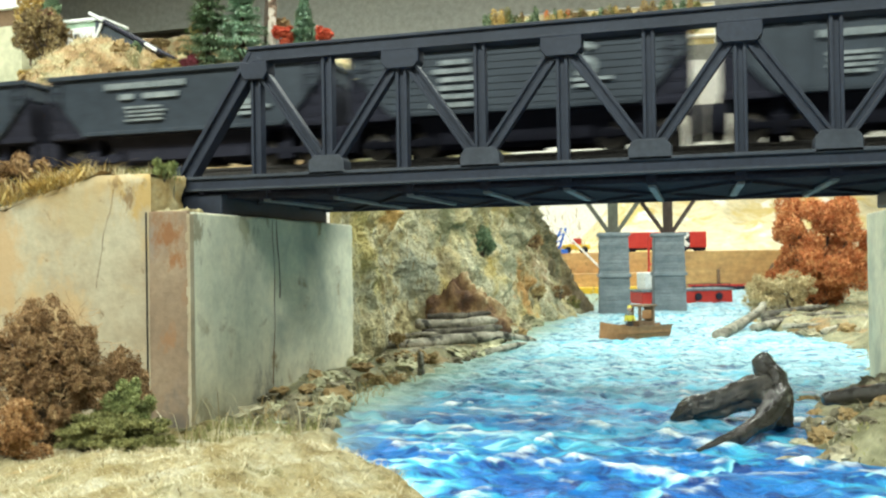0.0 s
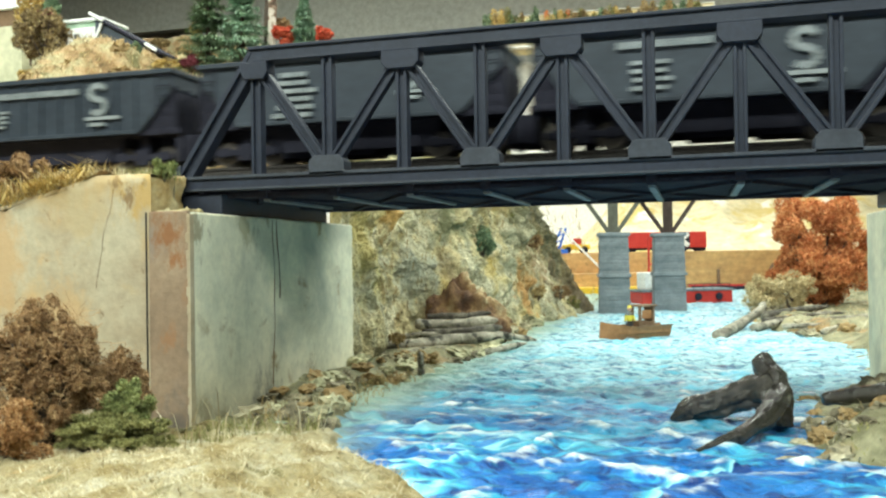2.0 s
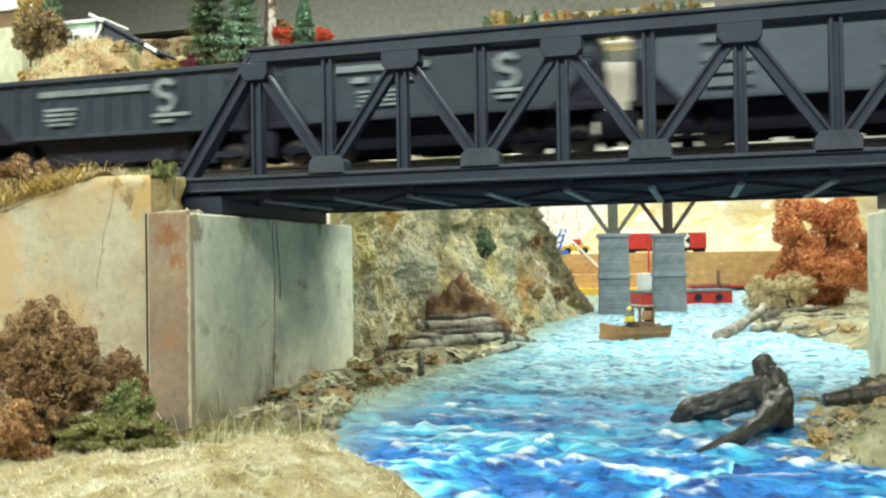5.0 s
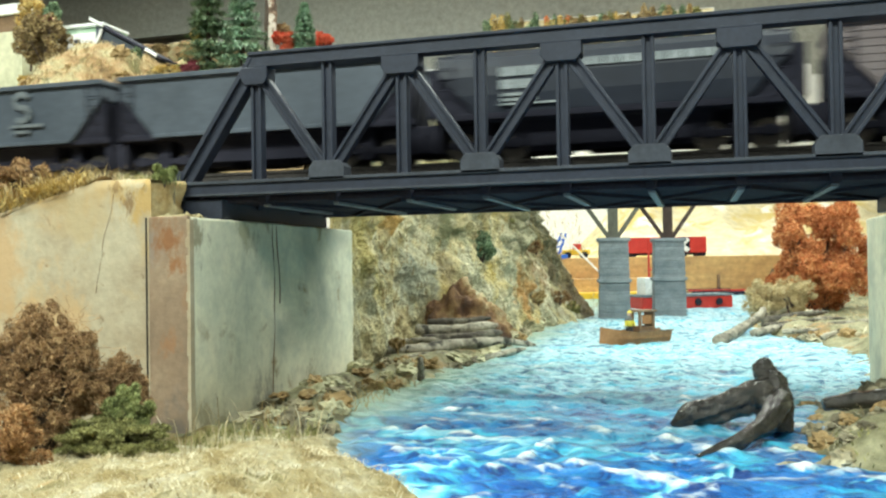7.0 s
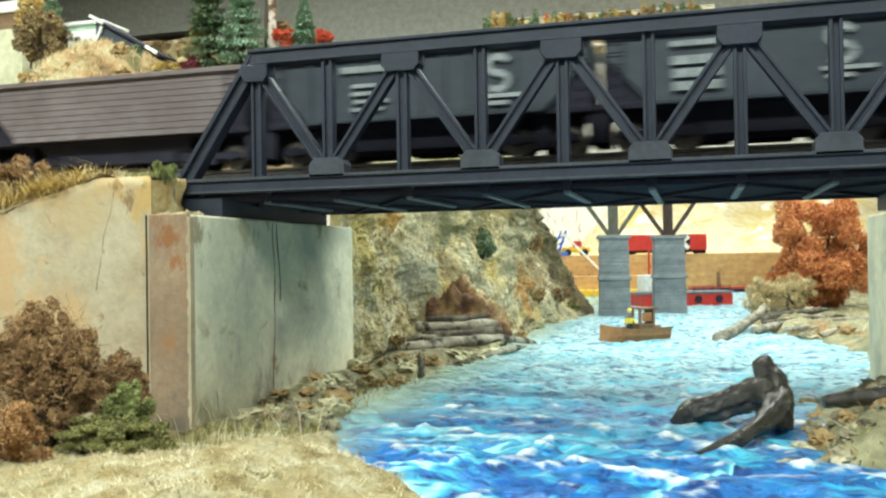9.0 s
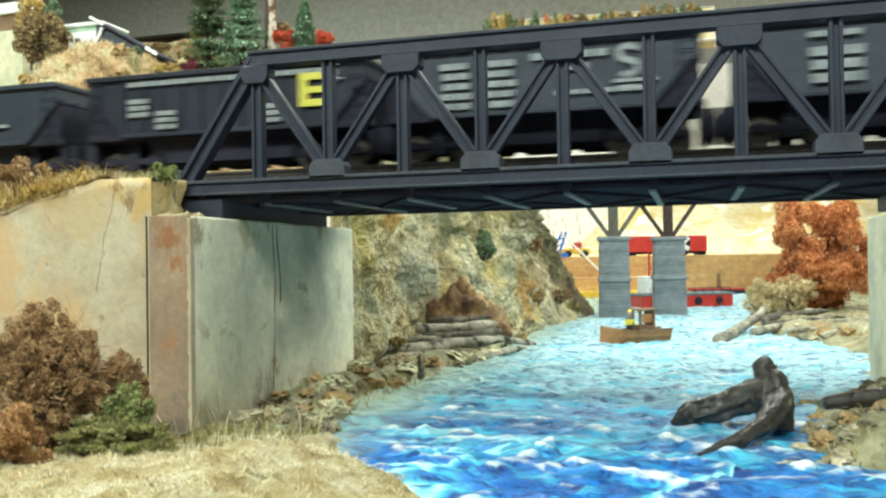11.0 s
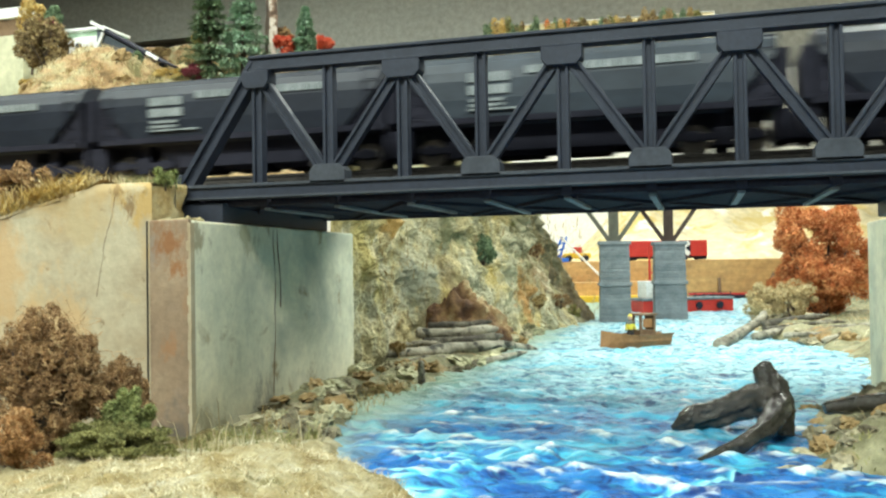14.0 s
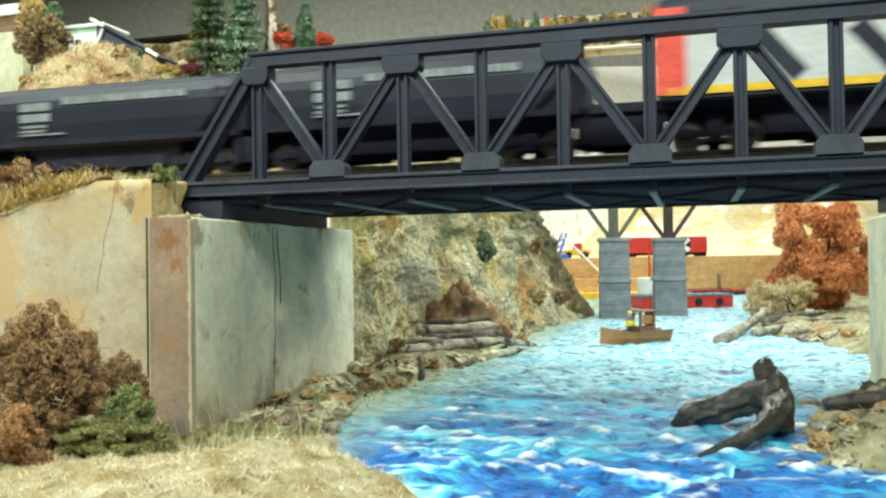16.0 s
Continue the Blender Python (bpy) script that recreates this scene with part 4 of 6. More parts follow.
def add_running_gear(root, L, closed=False):
    part("end_platform", cached(("end_platform", L), lambda bm: box(bm, 0.0, L, -0.028, 0.028, 0.0262, 0.0305, 0.0005), UNDER), UNDER, root)

    for c in (0.315, 0.5, 0.685):
        def bay(bm, c=c):
            bmesh.ops.create_cone(bm, cap_ends=True, segments=4, radius1=0.022, radius2=0.038, depth=0.025, matrix=pose(L * c, 0, 0.0175, 0, 0, 45))
        part("hopper_bay", cached(("hopper_bay", L, c), bay, UNDER), UNDER, root)

    def sill(bm):
        box(bm, 0.01, L - 0.01, -0.006, 0.006, 0.0125, 0.0268)
        for s in (-1, 1):
            box(bm, 0.066, L - 0.066, s * 0.019 - 0.002, s * 0.019 + 0.002, 0.008, 0.0268, 0.0005)
    part("centre_sill", cached(("centre_sill", L), sill, UNDER), UNDER, root)

    def ladder(x, s):
        def build(bm):
            for dx in (-0.006, 0.006):
                rod(bm, (x + dx, s * 0.0332, 0.030), (x + dx, s * 0.0332, 0.071), 0.0005, 0.0005, 4)
            for i in range(6):
                rod(bm, (x - 0.006, s * 0.0332, 0.032 + i * 0.0075), (x + 0.006, s * 0.0332, 0.032 + i * 0.0075), 0.0004, 0.0004, 4)
        return build
    for x in (0.010, L - 0.010):
        part("ladder", cached(("ladder", L, x), ladder(x, -1), UNDER), UNDER, root)
    # full-width blocks added under the car ends to keep the gap dark
    for x in (0.0, L - 0.005):
        def step(bm, x=x):
            box(bm, x, x + 0.005, -0.025, 0.025, 0.0055, 0.0264, 0.0006)
        part("end_step", cached(("end_step", L, x), step, UNDER), UNDER, root)
    for e in (0, 1):
        def slope(bm, e=e):
            q = lambda x: L - x if e else x
            prism(bm, [(q(0.0035), 0.058), (q(0.0035), 0.0300), (q(0.036), 0.0300)], 0.027)
        if closed:
            part("end_frame", cached(("end_frame", L, e), lambda bm, e=e: box(bm, L - 0.002 if e else -0.0045, L + 0.0045 if e else 0.002, -0.024, 0.024, 0.0306, 0.0640, 0.0010), UNDER), UNDER, root)
        part("slope_sheet", cached(("slope_sheet", L, e), slope, UNDER), UNDER, root)
    for x in (0.0035, L - 0.0035):
        def posts(bm, x=x):
            for y in (-0.027, -0.009, 0.009, 0.027):
                box(bm, x - 0.0010, x + 0.0010, y - 0.0010, y + 0.0006, 0.0303, 0.062)
        part("end_post", cached(("end_post", L, x), posts, UNDER), UNDER, root)
    for x, s in ((-0.007, -1), (L + 0.0005, 1)):
        part("coupler", cached(("coupler", L, x), lambda bm, x=x: box(bm, x, x + 0.0065, -0.022, 0.022, 0.0065, 0.0258, 0.0012), UNDER), UNDER, root)
    for x in (0.036, L - 0.036):
        def frame_side(bm):
            for s in (-1, 1):
                box(bm, -0.026, 0.026, s * 0.0215 - 0.0015, s * 0.0215 + 0.0015, 0.008, 0.0125, 0.0006)
                box(bm, -0.006, 0.006, s * 0.0215 - 0.002, s * 0.0215 + 0.002, 0.004, 0.016, 0.0006)
                for dx in (-0.018, 0.018):
                    box(bm, dx - 0.004, dx + 0.004, s * 0.0215 - 0.0022, s * 0.0215 + 0.0022, 0.007, 0.014, 0.0006)
            box(bm, -0.004, 0.004, -0.02, 0.02, 0.010, 0.0264)
        truck = part("truck", cached("truck", frame_side, UNDER), UNDER, root)
        truck.location = (x, 0, 0)
        for dx in (-0.018, 0.018):
            def axle(bm):
                for s in (-1, 1):
                    m = pose(0, s * 0.0155, 0, 90, 0, 0)
                    bmesh.ops.create_cone(bm, cap_ends=True, segments=20, radius1=0.0092, radius2=0.0092, depth=0.0035, matrix=m)
                    bmesh.ops.create_cone(bm, cap_ends=True, segments=20, radius1=0.0104, radius2=0.0104, depth=0.0010, matrix=pose(0, s * 0.0133, 0, 90, 0, 0))
                rod(bm, (0, -0.02, 0), (0, 0.02, 0), 0.0015, 0.0015, 8)
            w = part("wheelset", cached("wheelset", axle, WHEEL), WHEEL, truck)
            w.location = (dx, 0, 0.0092)


def open_hopper(L, mat, mats_name, marks, label, ribs="smooth", load=True):
    root = thing("hopper_car", label, "hopper car", "cars of the coal train")
    part("body", cached(("body", "open", L, mats_name), open_body(L), mat), mat, root)

    def rim(bm):
        for s in (-1, 1):
            box(bm, 0.002, L - 0.002, s * 0.0325 - 0.0016, s * 0.0325 + 0.0010, 0.0712, 0.0748, 0.0004)
        for x in (0.002, L - 0.005):
            box(bm, x, x + 0.003, -0.031, 0.031, 0.0712, 0.0748, 0.0004)
    part("top_rail", cached(("top_rail", L, mats_name), rim, mat), mat, root)

    def sill(bm):
        for s in (-1, 1):
            box(bm, 0.033, L - 0.033, s * 0.0318 - 0.0012, s * 0.0318 + 0.0012, 0.0272, 0.0302, 0.0004)
    part("side_sill", cached(("side_sill", L, mats_name), sill, mat), mat, root)

    def stakes(bm):
        if ribs == "level":
            for i in range(8):
                z = 0.0325 + i * 0.0048
                e = max(0.006, 0.031 - (z - 0.029) * 0.9)
                box(bm, e + 0.004, L - e - 0.004, -0.0315, -0.0308, z, z + 0.0022)
        else:
            n = 11
            for i in range(n):
                x = 0.036 + (L - 0.072) * i / (n - 1)
                box(bm, x - 0.0010, x + 0.0010, -0.0325, -0.0308, 0.0300, 0.0715)
    if ribs != "plain":
        part("side_rib", cached(("side_rib", ribs, L, mats_name), stakes, mat), mat, root)
    if load:
        def coal(bm):
            g = bmesh.ops.create_grid(bm, x_segments=40, y_segments=10, size=0.5)["verts"]
            for v in g:
                x, y = v.co.x * (L - 0.014) + L / 2, v.co.y * 0.058
                v.co = Vector((x, y, 0.0685 + 0.004 * math.cos(v.co.y * 3) + 0.003 * fbm(x * 90, y * 90, 1, 3)))
        part("coal_load", cached(("coal_load", L), coal, COAL), COAL, root)
    add_running_gear(root, L)
    for build, mk in marks:
        bm = bmesh.new()
        build(bm)
        part("marking", bm, mk, root)
    return root


def covered_hopper(L, mat, mats_name, marks, label):
    root = thing("hopper_car", label, "hopper car", "cars of the coal train")
    part("body", cached(("body", "round", L, mats_name), round_body(L), mat), mat, root)
    part("roof_walk", cached(("roof_walk", L, mats_name), lambda bm: box(bm, 0.006, L - 0.006, -0.007, 0.007, 0.0757, 0.0775, 0.0003), mat), mat, root)
    for c in (0.22, 0.42, 0.60, 0.80):
        part("hatch", cached(("hatch", L, c, mats_name), lambda bm, c=c: rod(bm, (L * c, 0.013, 0.0745), (L * c, 0.013, 0.0785), 0.006, 0.0055, 12), mat), mat, root)

    def sill(bm):
        for s in (-1, 1):
            box(bm, 0.004, L - 0.004, s * 0.0300 - 0.0012, s * 0.0300 + 0.0012, 0.0262, 0.0305, 0.0004)
    part("side_sill", cached(("side_sill", "r", L), sill, UNDER), UNDER, root)
    add_running_gear(root, L, True)
    for build, mk in marks:
        bm = bmesh.new()
        build(bm)
        part("marking", bm, mk, root)
    return root


def engine():
    L = 0.34
    root = thing("diesel_engine", "dark diesel engine with red cab front, white band and yellow stripe", "locomotive")

    def hull(bm):
        prism(bm, [(0.0, 0.030), (L, 0.030), (L, 0.093), (L - 0.01, 0.100), (0.008, 0.100), (0.0, 0.093)], 0.0335, 0.010, 0.090)
        bmesh.ops.bevel(bm, geom=list(bm.edges), offset=0.0012, segments=2, affect="EDGES")
    bm = bmesh.new()
    hull(bm)
    part("body", bm, CAR_BLACK, root)
    for nm, x0, x1, z0, z1, mt, lb in (("nose_band", -0.0006, 0.019, 0.034, 0.0995, ORANGE_RED, "bright red cab front"), ("side_band", 0.019, L - 0.002, 0.0385, 0.0735, OFF_WHITE, "white side band"),
                                   ("stripe", 0.006, L - 0.002, 0.0335, 0.0385, YELLOW, "yellow stripe")):
        bm = bmesh.new()
        for s in (-1, 1):
            box(bm, x0, x1, s * 0.0337 - 0.0010, s * 0.0337 + 0.0006, z0, min(z1, 0.0895), 0)
        if nm == "nose_band":
            box(bm, -0.0008, 0.0012, -0.032, 0.032, z0, 0.093, 0)
            box(bm, 0.009, 0.019, -0.022, 0.022, 0.0995, 0.1015, 0)
        part(nm, bm, mt, root, lb)
    for x0, x1 in ((0.024, 0.036), (0.042, 0.056)):
        bm = bmesh.new()
        box(bm, x0, x1, -0.0348, -0.0340, 0.072, 0.086, 0.0003)
        part("cab_window", bm, UNDER, root)
    for x0, x1 in ((0.062, 0.086), (0.118, 0.142)):
        bm = bmesh.new()
        beam(bm, (x0, -0.0345, 0.070), (x1, -0.0345, 0.041), 0.0008, 0.012, 0)
        part("slash", bm, CAR_BLACK, root, "dark slanted band")
    for i in range(6):
        bm = bmesh.new()
        box(bm, 0.11 + i * 0.034, 0.132 + i * 0.034, -0.0348, -0.0338, 0.073, 0.088, 0.0003)
        part("grille", bm, UNDER, root)
    bm = bmesh.new()
    box(bm, -0.044, 0.001, -0.027, 0.027, 0.026, 0.0325, 0.0008)
    box(bm, -0.042, -0.001, -0.024, 0.024, 0.005, 0.0262, 0.0010)
    part("front_platform", bm, UNDER, root, "black front walkway and pilot")
    add_running_gear(root, L)
    return root


LA, LB = 0.2365, 0.2145


def car_lettered(L, mat, nm, label, ribs="smooth", style=0, mk=MARK):
    T = []
    if style == 0:      # long word over two short ones and a data block
        T = [(bars(*dashes(0.055, 0.125, 0.0615, 0.0045, 9), (0.068, 0.080, 0.0535, 0.0575), (0.088, 0.118, 0.0535, 0.0575), *lines(0.070, 0.108, 0.048, 4, 0.0032, 0.0016, 0.006)), mk),
             (swoosh(L * 0.74, 0.043, 0.024), mk)]
    elif style == 1:    # block of data and the emblem
        T = [(bars(*lines(0.062, 0.098, 0.064, 6, 0.0058, 0.0032, 0.008)), mk), (swoosh(L * 0.71, 0.046, 0.023), mk)]
    elif style == 2:    # long bar, short block, emblem
        T = [(bars(*dashes(0.058, 0.158, 0.060, 0.0045, 13), *lines(0.062, 0.092, 0.051, 4, 0.0038, 0.0022, 0.004)), mk), (swoosh(L * 0.72, 0.042, 0.026), mk)]
    elif style == 3:
        T = [(bars(*dashes(0.060, 0.120, 0.062, 0.0045, 8), *lines(0.066, 0.094, 0.054, 4, 0.0055, 0.0026, 0.004)), mk), (swoosh(L * 0.73, 0.041, 0.027), mk)]
    elif style == 4:    # two-row block, long word, short words, bright emblem
        T = [(bars(*lines(0.060, 0.088, 0.060, 2, 0.0075, 0.0055, 0.001), *lines(0.060, 0.088, 0.044, 2, 0.004, 0.0018, 0.004), *dashes(0.108, 0.162, 0.0605, 0.0045, 8),
                   (0.126, 0.140, 0.053, 0.0565), (0.128, 0.145, 0.047, 0.050)), mk), (swoosh(L * 0.76, 0.046, 0.024), mk)]
    elif style == 5:    # many words
        T = [(bars(*lines(0.040, 0.064, 0.064, 5, 0.0068, 0.0042, 0.004), *lines(0.070, 0.094, 0.064, 5, 0.0068, 0.0042, 0.004), *dashes(0.104, 0.156, 0.062, 0.0045, 5), *dashes(0.122, 0.142, 0.054, 0.004, 3),
                   *dashes(0.120, 0.180, 0.038, 0.003, 6)), mk), (swoosh(L * 0.78, 0.046, 0.023), mk)]
    elif style == 6:    # emblem with block of three rows
        T = [(bars(*dashes(0.046, 0.076, 0.063, 0.0036, 5), *lines(0.044, 0.078, 0.057, 3, 0.0082, 0.0056, 0.006)), mk), (swoosh(L * 0.68, 0.044, 0.026), mk)]
    elif style == 7:    # yellow panel
        T = [(bars(*dashes(0.04, 0.205, 0.0655, 0.0035, 18), *lines(0.040, 0.058, 0.056, 3, 0.005, 0.0034, 0.001), *lines(0.064, 0.082, 0.046, 3, 0.005, 0.0034, 0.001),
                   *lines(0.150, 0.168, 0.046, 3, 0.005, 0.0034, 0.001)), mk), (bars((0.182, 0.188, 0.042, 0.066), (0.188, 0.206, 0.061, 0.066), (0.188, 0.206, 0.0515, 0.056), (0.188, 0.206, 0.042, 0.047)), MARK_YELLOW),
             (swoosh(L * 0.875, 0.061, 0.011), mk)]
    return open_hopper(L, mat, nm, T, label, ribs)


def car_tanklike(L, mat, nm, label, mk=MARK):
    T = [(bars(*lines(0.048, 0.076, 0.060, 2, 0.0085, 0.0062, 0.0005), *lines(0.048, 0.074, 0.0425, 2, 0.0035, 0.0020, 0.002), (0.048, 0.090, 0.0345, 0.0358)), mk),
         (bars(*dashes(0.088, 0.198, 0.0575, 0.0052, 11)), mk)]
    return covered_hopper(L, mat, nm, T, label)


CARS = []


def add(T, root):
    CARS.append((T, root))


GREY_LABEL = "weathered grey open hopper car with white markings and curved emblem"
add(-0.80, car_lettered(LA, CAR_GREY, "g", GREY_LABEL, "smooth", 1))
add(0.00, car_lettered(LA, CAR_GREY, "g", GREY_LABEL, "plain", 0))
add(0.80, car_lettered(LA, CAR_GREY, "g", "grey ribbed open hopper car with white markings and curved emblem", "level", 1))
add(1.60, car_lettered(0.2420, CAR_GREY, "g", GREY_LABEL, "smooth", 2))
add(2.42, car_lettered(LA, CAR_GREY, "g", GREY_LABEL, "plain", 1))
add(3.21, car_lettered(LA, CAR_GREY, "g", GREY_LABEL, "plain", 3))
add(4.00, car_lettered(LA, CAR_BLACK, "k", "dark open hopper car with bright white markings and emblem", "smooth", 4))
add(4.80, car_lettered(LA, CAR_GREY, "g", GREY_LABEL, "smooth", 2))
add(5.60, car_lettered(0.2420, CAR_GREY, "g", GREY_LABEL, "plain", 0))
add(6.42, car_lettered(LA, CAR_BLUE, "b", "faded blue-grey open hopper car with worn emblem", "plain", 6, MARK_DIM))
add(7.20, open_hopper(LA, CAR_BLUE, "b", [], "plain faded blue-grey open hopper car", "plain"))
add(8.00, car_tanklike(LA, CAR_BLACK, "k", "black round-sided covered hopper car with white lettering bars"))
add(8.80, open_hopper(LA, CAR_BROWN, "r", [], "weathered brown-grey ribbed open hopper car", "level"))
add(9.60, car_lettered(LA, CAR_GREY, "g", GREY_LABEL, "smooth", 3))
add(10.36, car_lettered(LB, CAR_GREY, "g", GREY_LABEL, "plain", 6))
add(11.11, car_lettered(LA, CAR_BLACK, "k", "black open hopper car with yellow panel and white markings", "smooth", 7))
add(11.89, car_lettered(LB, CAR_GREY, "g", "grey open hopper car covered in white lettering bars", "smooth", 5))
add(12.62, car_lettered(LB, CAR_GREY, "g", "dark grey open hopper car with bright white emblem", "plain", 6))
add(13.35, car_tanklike(LA, CAR_BLACK, "k", "black round-sided covered hopper car with white lettering bars"))
add(14.14, car_tanklike(LA, CAR_BLACK, "k", "black round-sided covered hopper car with white lettering bars"))
add(14.93, car_tanklike(0.2485, CAR_GREY, "g", "grey round-sided covered hopper car with pale lettering bars"))
add(15.77, car_tanklike(LA, CAR_BLACK, "k", "black round-sided covered hopper car with bright white lettering bars"))
add(16.57, car_tanklike(LA, CAR_BLACK, "k", "black round-sided covered hopper car with white lettering bars"))
add(17.475, engine())

# ---------------------------------------------------------------- far trestle piers and deck
def trestle_pier(x, y, w, dpt, steel):
    root = thing("trestle_pier", "grey stone block pier with forked steel post on top", "bridge pier", "piers of the far trestle", pose(x, y, 0, 0, 0, 8))
    n, z, h = 25, -0.02, 0.00648
    for i in range(n):
        s = 1.0 - 0.0036 * i
        bm = bmesh.new()
        box(bm, -w / 2 * s, w / 2 * s, -dpt / 2 * s, dpt / 2 * s, z + 0.0003, z + h - 0.0003, 0.0006)
        for v in bm.verts:
            v.co += Vector((1, 1, 0)) * 0.0008 * noise.noise(v.co * 90 + Vector((i, x * 50, 0)))
        part("stone_course", bm, BLOCK, root)
        z += h
    bm = bmesh.new()
    box(bm, -w * 0.452, w * 0.452, -dpt * 0.45, dpt * 0.45, -0.02, z)
    part("core", bm, BLOCK, root)
    for zz, k in ((0.068, 0.53), (z, 0.52)):
        bm = bmesh.new()
        box(bm, -w * k, w * k, -dpt * k, dpt * k, zz - 0.002, zz + 0.0045, 0.001)
        part("cap_band", bm, BLOCK, root)
    bm = bmesh.new()
    for dx in (-0.006, 0.006):
        beam(bm, (dx, 0, z), (dx, 0, 0.232), 0.006, 0.006, 0)
    box(bm, -0.006, 0.006, -0.002, 0.002, z, 0.232)
    part("post", bm, steel, root)
    for s in (-1, 1):
        bm = bmesh.new()
        beam(bm, (s * 0.006, 0, z + 0.003), (s * 0.062, 0, 0.226), 0.006, 0.0075, 0.0005)
        part("brace", bm, steel, root)
    return root


OLIVE = varied("olive_steel", [(0.3, (0.075, 0.075, 0.055)), (0.7, (0.15, 0.15, 0.12))], 60, 0.7)
RUST = varied("dark_rusty_steel", [(0.3, (0.035, 0.022, 0.018)), (0.7, (0.08, 0.05, 0.04))], 60, 0.8)
trestle_pier(0.1305, 1.105, 0.056, 0.05, OLIVE)
trestle_pier(0.2235, 1.215, 0.060, 0.05, RUST)
deck = thing("trestle_deck", "dark girder deck resting on the far trestle posts", "bridge deck")
for dy in (-0.018, 0.018):
    bm = bmesh.new()
    beam(bm, (-0.03, 0.92 + dy, 0.2375), (0.45, 1.49 + dy, 0.2375), 0.005, 0.012, 0.0005)
    part("girder", bm, CABIN, deck)
bm = bmesh.new()
beam(bm, (-0.03, 0.92, 0.245), (0.45, 1.49, 0.245), 0.05, 0.004, 0.0005)
part("deck_board", bm, TIE, deck)

# ---------------------------------------------------------------- fishing boat
def hull_mesh(bm, L, w, h, sheer=0.35, taper=0.5):
    """A small hull with a pointed bow at +x, open on top with an inner floor."""
    n = 14
    rows = []
    for i in range(n + 1):
        u = i / n
        half = w / 2 * (0.72 + 0.28 * math.sin(min(1, u * 2.2) * math.pi / 2)) * (1 - max(0, (u - 0.55) / 0.45) ** 2.2)
        half = max(half, 0.0006)
        top = h * (1 + sheer * max(0, u - 0.4) ** 2 * 1.6)
        x = (u - 0.5) * L
        rows.append([(x, -half, top), (x + 0.02 * L * u, -half * taper, 0.0), (x + 0.02 * L * u, half * taper, 0.0), (x, half, top), (x, half * 0.88, top), (x, half * 0.84, h * 0.55), (x, -half * 0.84, h * 0.55), (x, -half * 0.88, top)])
    vv = [[bm.verts.new(p) for p in r] for r in rows]
    for a, b in zip(vv, vv[1:]):
        for k in range(8):
            bm.faces.new((a[k], a[(k + 1) % 8], b[(k + 1) % 8], b[k]))
    bm.faces.new(vv[0])
    bm.faces.new(list(reversed(vv[-1])))
    bmesh.ops.recalc_face_normals(bm, faces=bm.faces)


boat = thing("fishing_boat", "small brown wooden boat with a wheelhouse, on the painted water", "boat", at=pose(0.1970, 0.618, -0.002, 0, 0, 38))
bm = bmesh.new()
hull_mesh(bm, 0.098, 0.036, 0.018, 0.7)
for v in bm.verts:
    v.co.x = -v.co.x
bmesh.ops.recalc_face_normals(bm, faces=bm.faces)
part("hull", bm, HULL, boat)
bm = bmesh.new()
for s in (-1, 1):
    beam(bm, (0.05, s * 0.0135, 0.0185), (-0.005, s * 0.0178, 0.0185), 0.0016, 0.0016, 0)
part("gunwale", bm, CABIN, boat)
bm = bmesh.new()
box(bm, 0.0025, 0.0255, -0.0095, 0.0095, 0.009, 0.024, 0.0004)
cabin = part("wheelhouse", bm, CABIN, boat)
for sx in (0.004, 0.024):
    for sy in (-0.008, 0.008):
        bm = bmesh.new()
        box(bm, sx - 0.0016, sx + 0.0016, sy - 0.0016, sy + 0.0016, 0.024, 0.042, 0.0003)
        part("post", bm, CABIN, cabin)
bm = bmesh.new()
box(bm, 0.0228, 0.0253, -0.0064, 0.0064, 0.024, 0.042, 0.0003)
part("back_wall", bm, CABIN, cabin)
bm = bmesh.new()
box(bm, 0.000, 0.028, -0.0115, 0.0115, 0.042, 0.0445, 0.0006)
part("roof", bm, CABIN, cabin)
bm = bmesh.new()
box(bm, 0.006, 0.020, -0.0102, -0.0096, 0.027, 0.038, 0.0002)
part("window_frame", bm, HULL, cabin)
bm = bmesh.new()
box(bm, -0.034, -0.020, -0.007, 0.007, 0.009, 0.015, 0.0006)
part("crate", bm, CABIN, boat)

# the fisherman figurine: one plain mesh
bm = bmesh.new()
for s in (-1, 1):
    rod(bm, (s * 0.0022, 0, 0), (s * 0.0022, 0, 0.014), 0.0022, 0.0024, 8)
lump(bm, (0, 0, 0.0195), (0.0045, 0.0033, 0.0075), 0.05, 2)
for s in (-1, 1):
    rod(bm, (s * 0.0045, 0, 0.024), (s * 0.0062, -0.002, 0.014), 0.0014, 0.0011, 6)
lump(bm, (0, 0, 0.0300), (0.0027, 0.0027, 0.0032), 0.03, 2)
rod(bm, (0, 0, 0.0315), (0, 0, 0.0345), 0.0036, 0.0018, 8)
FIG, nt, b = material("figurine_paint")
sep = nt.nodes.new("ShaderNodeSeparateXYZ")
nt.links.new(coords(nt), sep.inputs[0])
mr = nt.nodes.new("ShaderNodeMapRange")
mr.inputs["From Max"].default_value = 0.0345
nt.links.new(sep.outputs["Z"], mr.inputs["Value"])
rp = ramp(nt, [(0.0, (0.03, 0.03, 0.035)), (0.44, (0.62, 0.52, 0.05)), (0.64, (0.10, 0.10, 0.09)), (0.80, (0.55, 0.36, 0.26)), (0.92, (0.70, 0.58, 0.06))])
rp.color_ramp.interpolation = "CONSTANT"
nt.links.new(mr.outputs["Result"], rp.inputs["Fac"])
nt.links.new(rp.outputs["Color"], b.inputs["Base Color"])
o = part("figurine", bm, FIG)
o.matrix_world = pose(0.1930, 0.606, 0.008, 0, 0, 20)
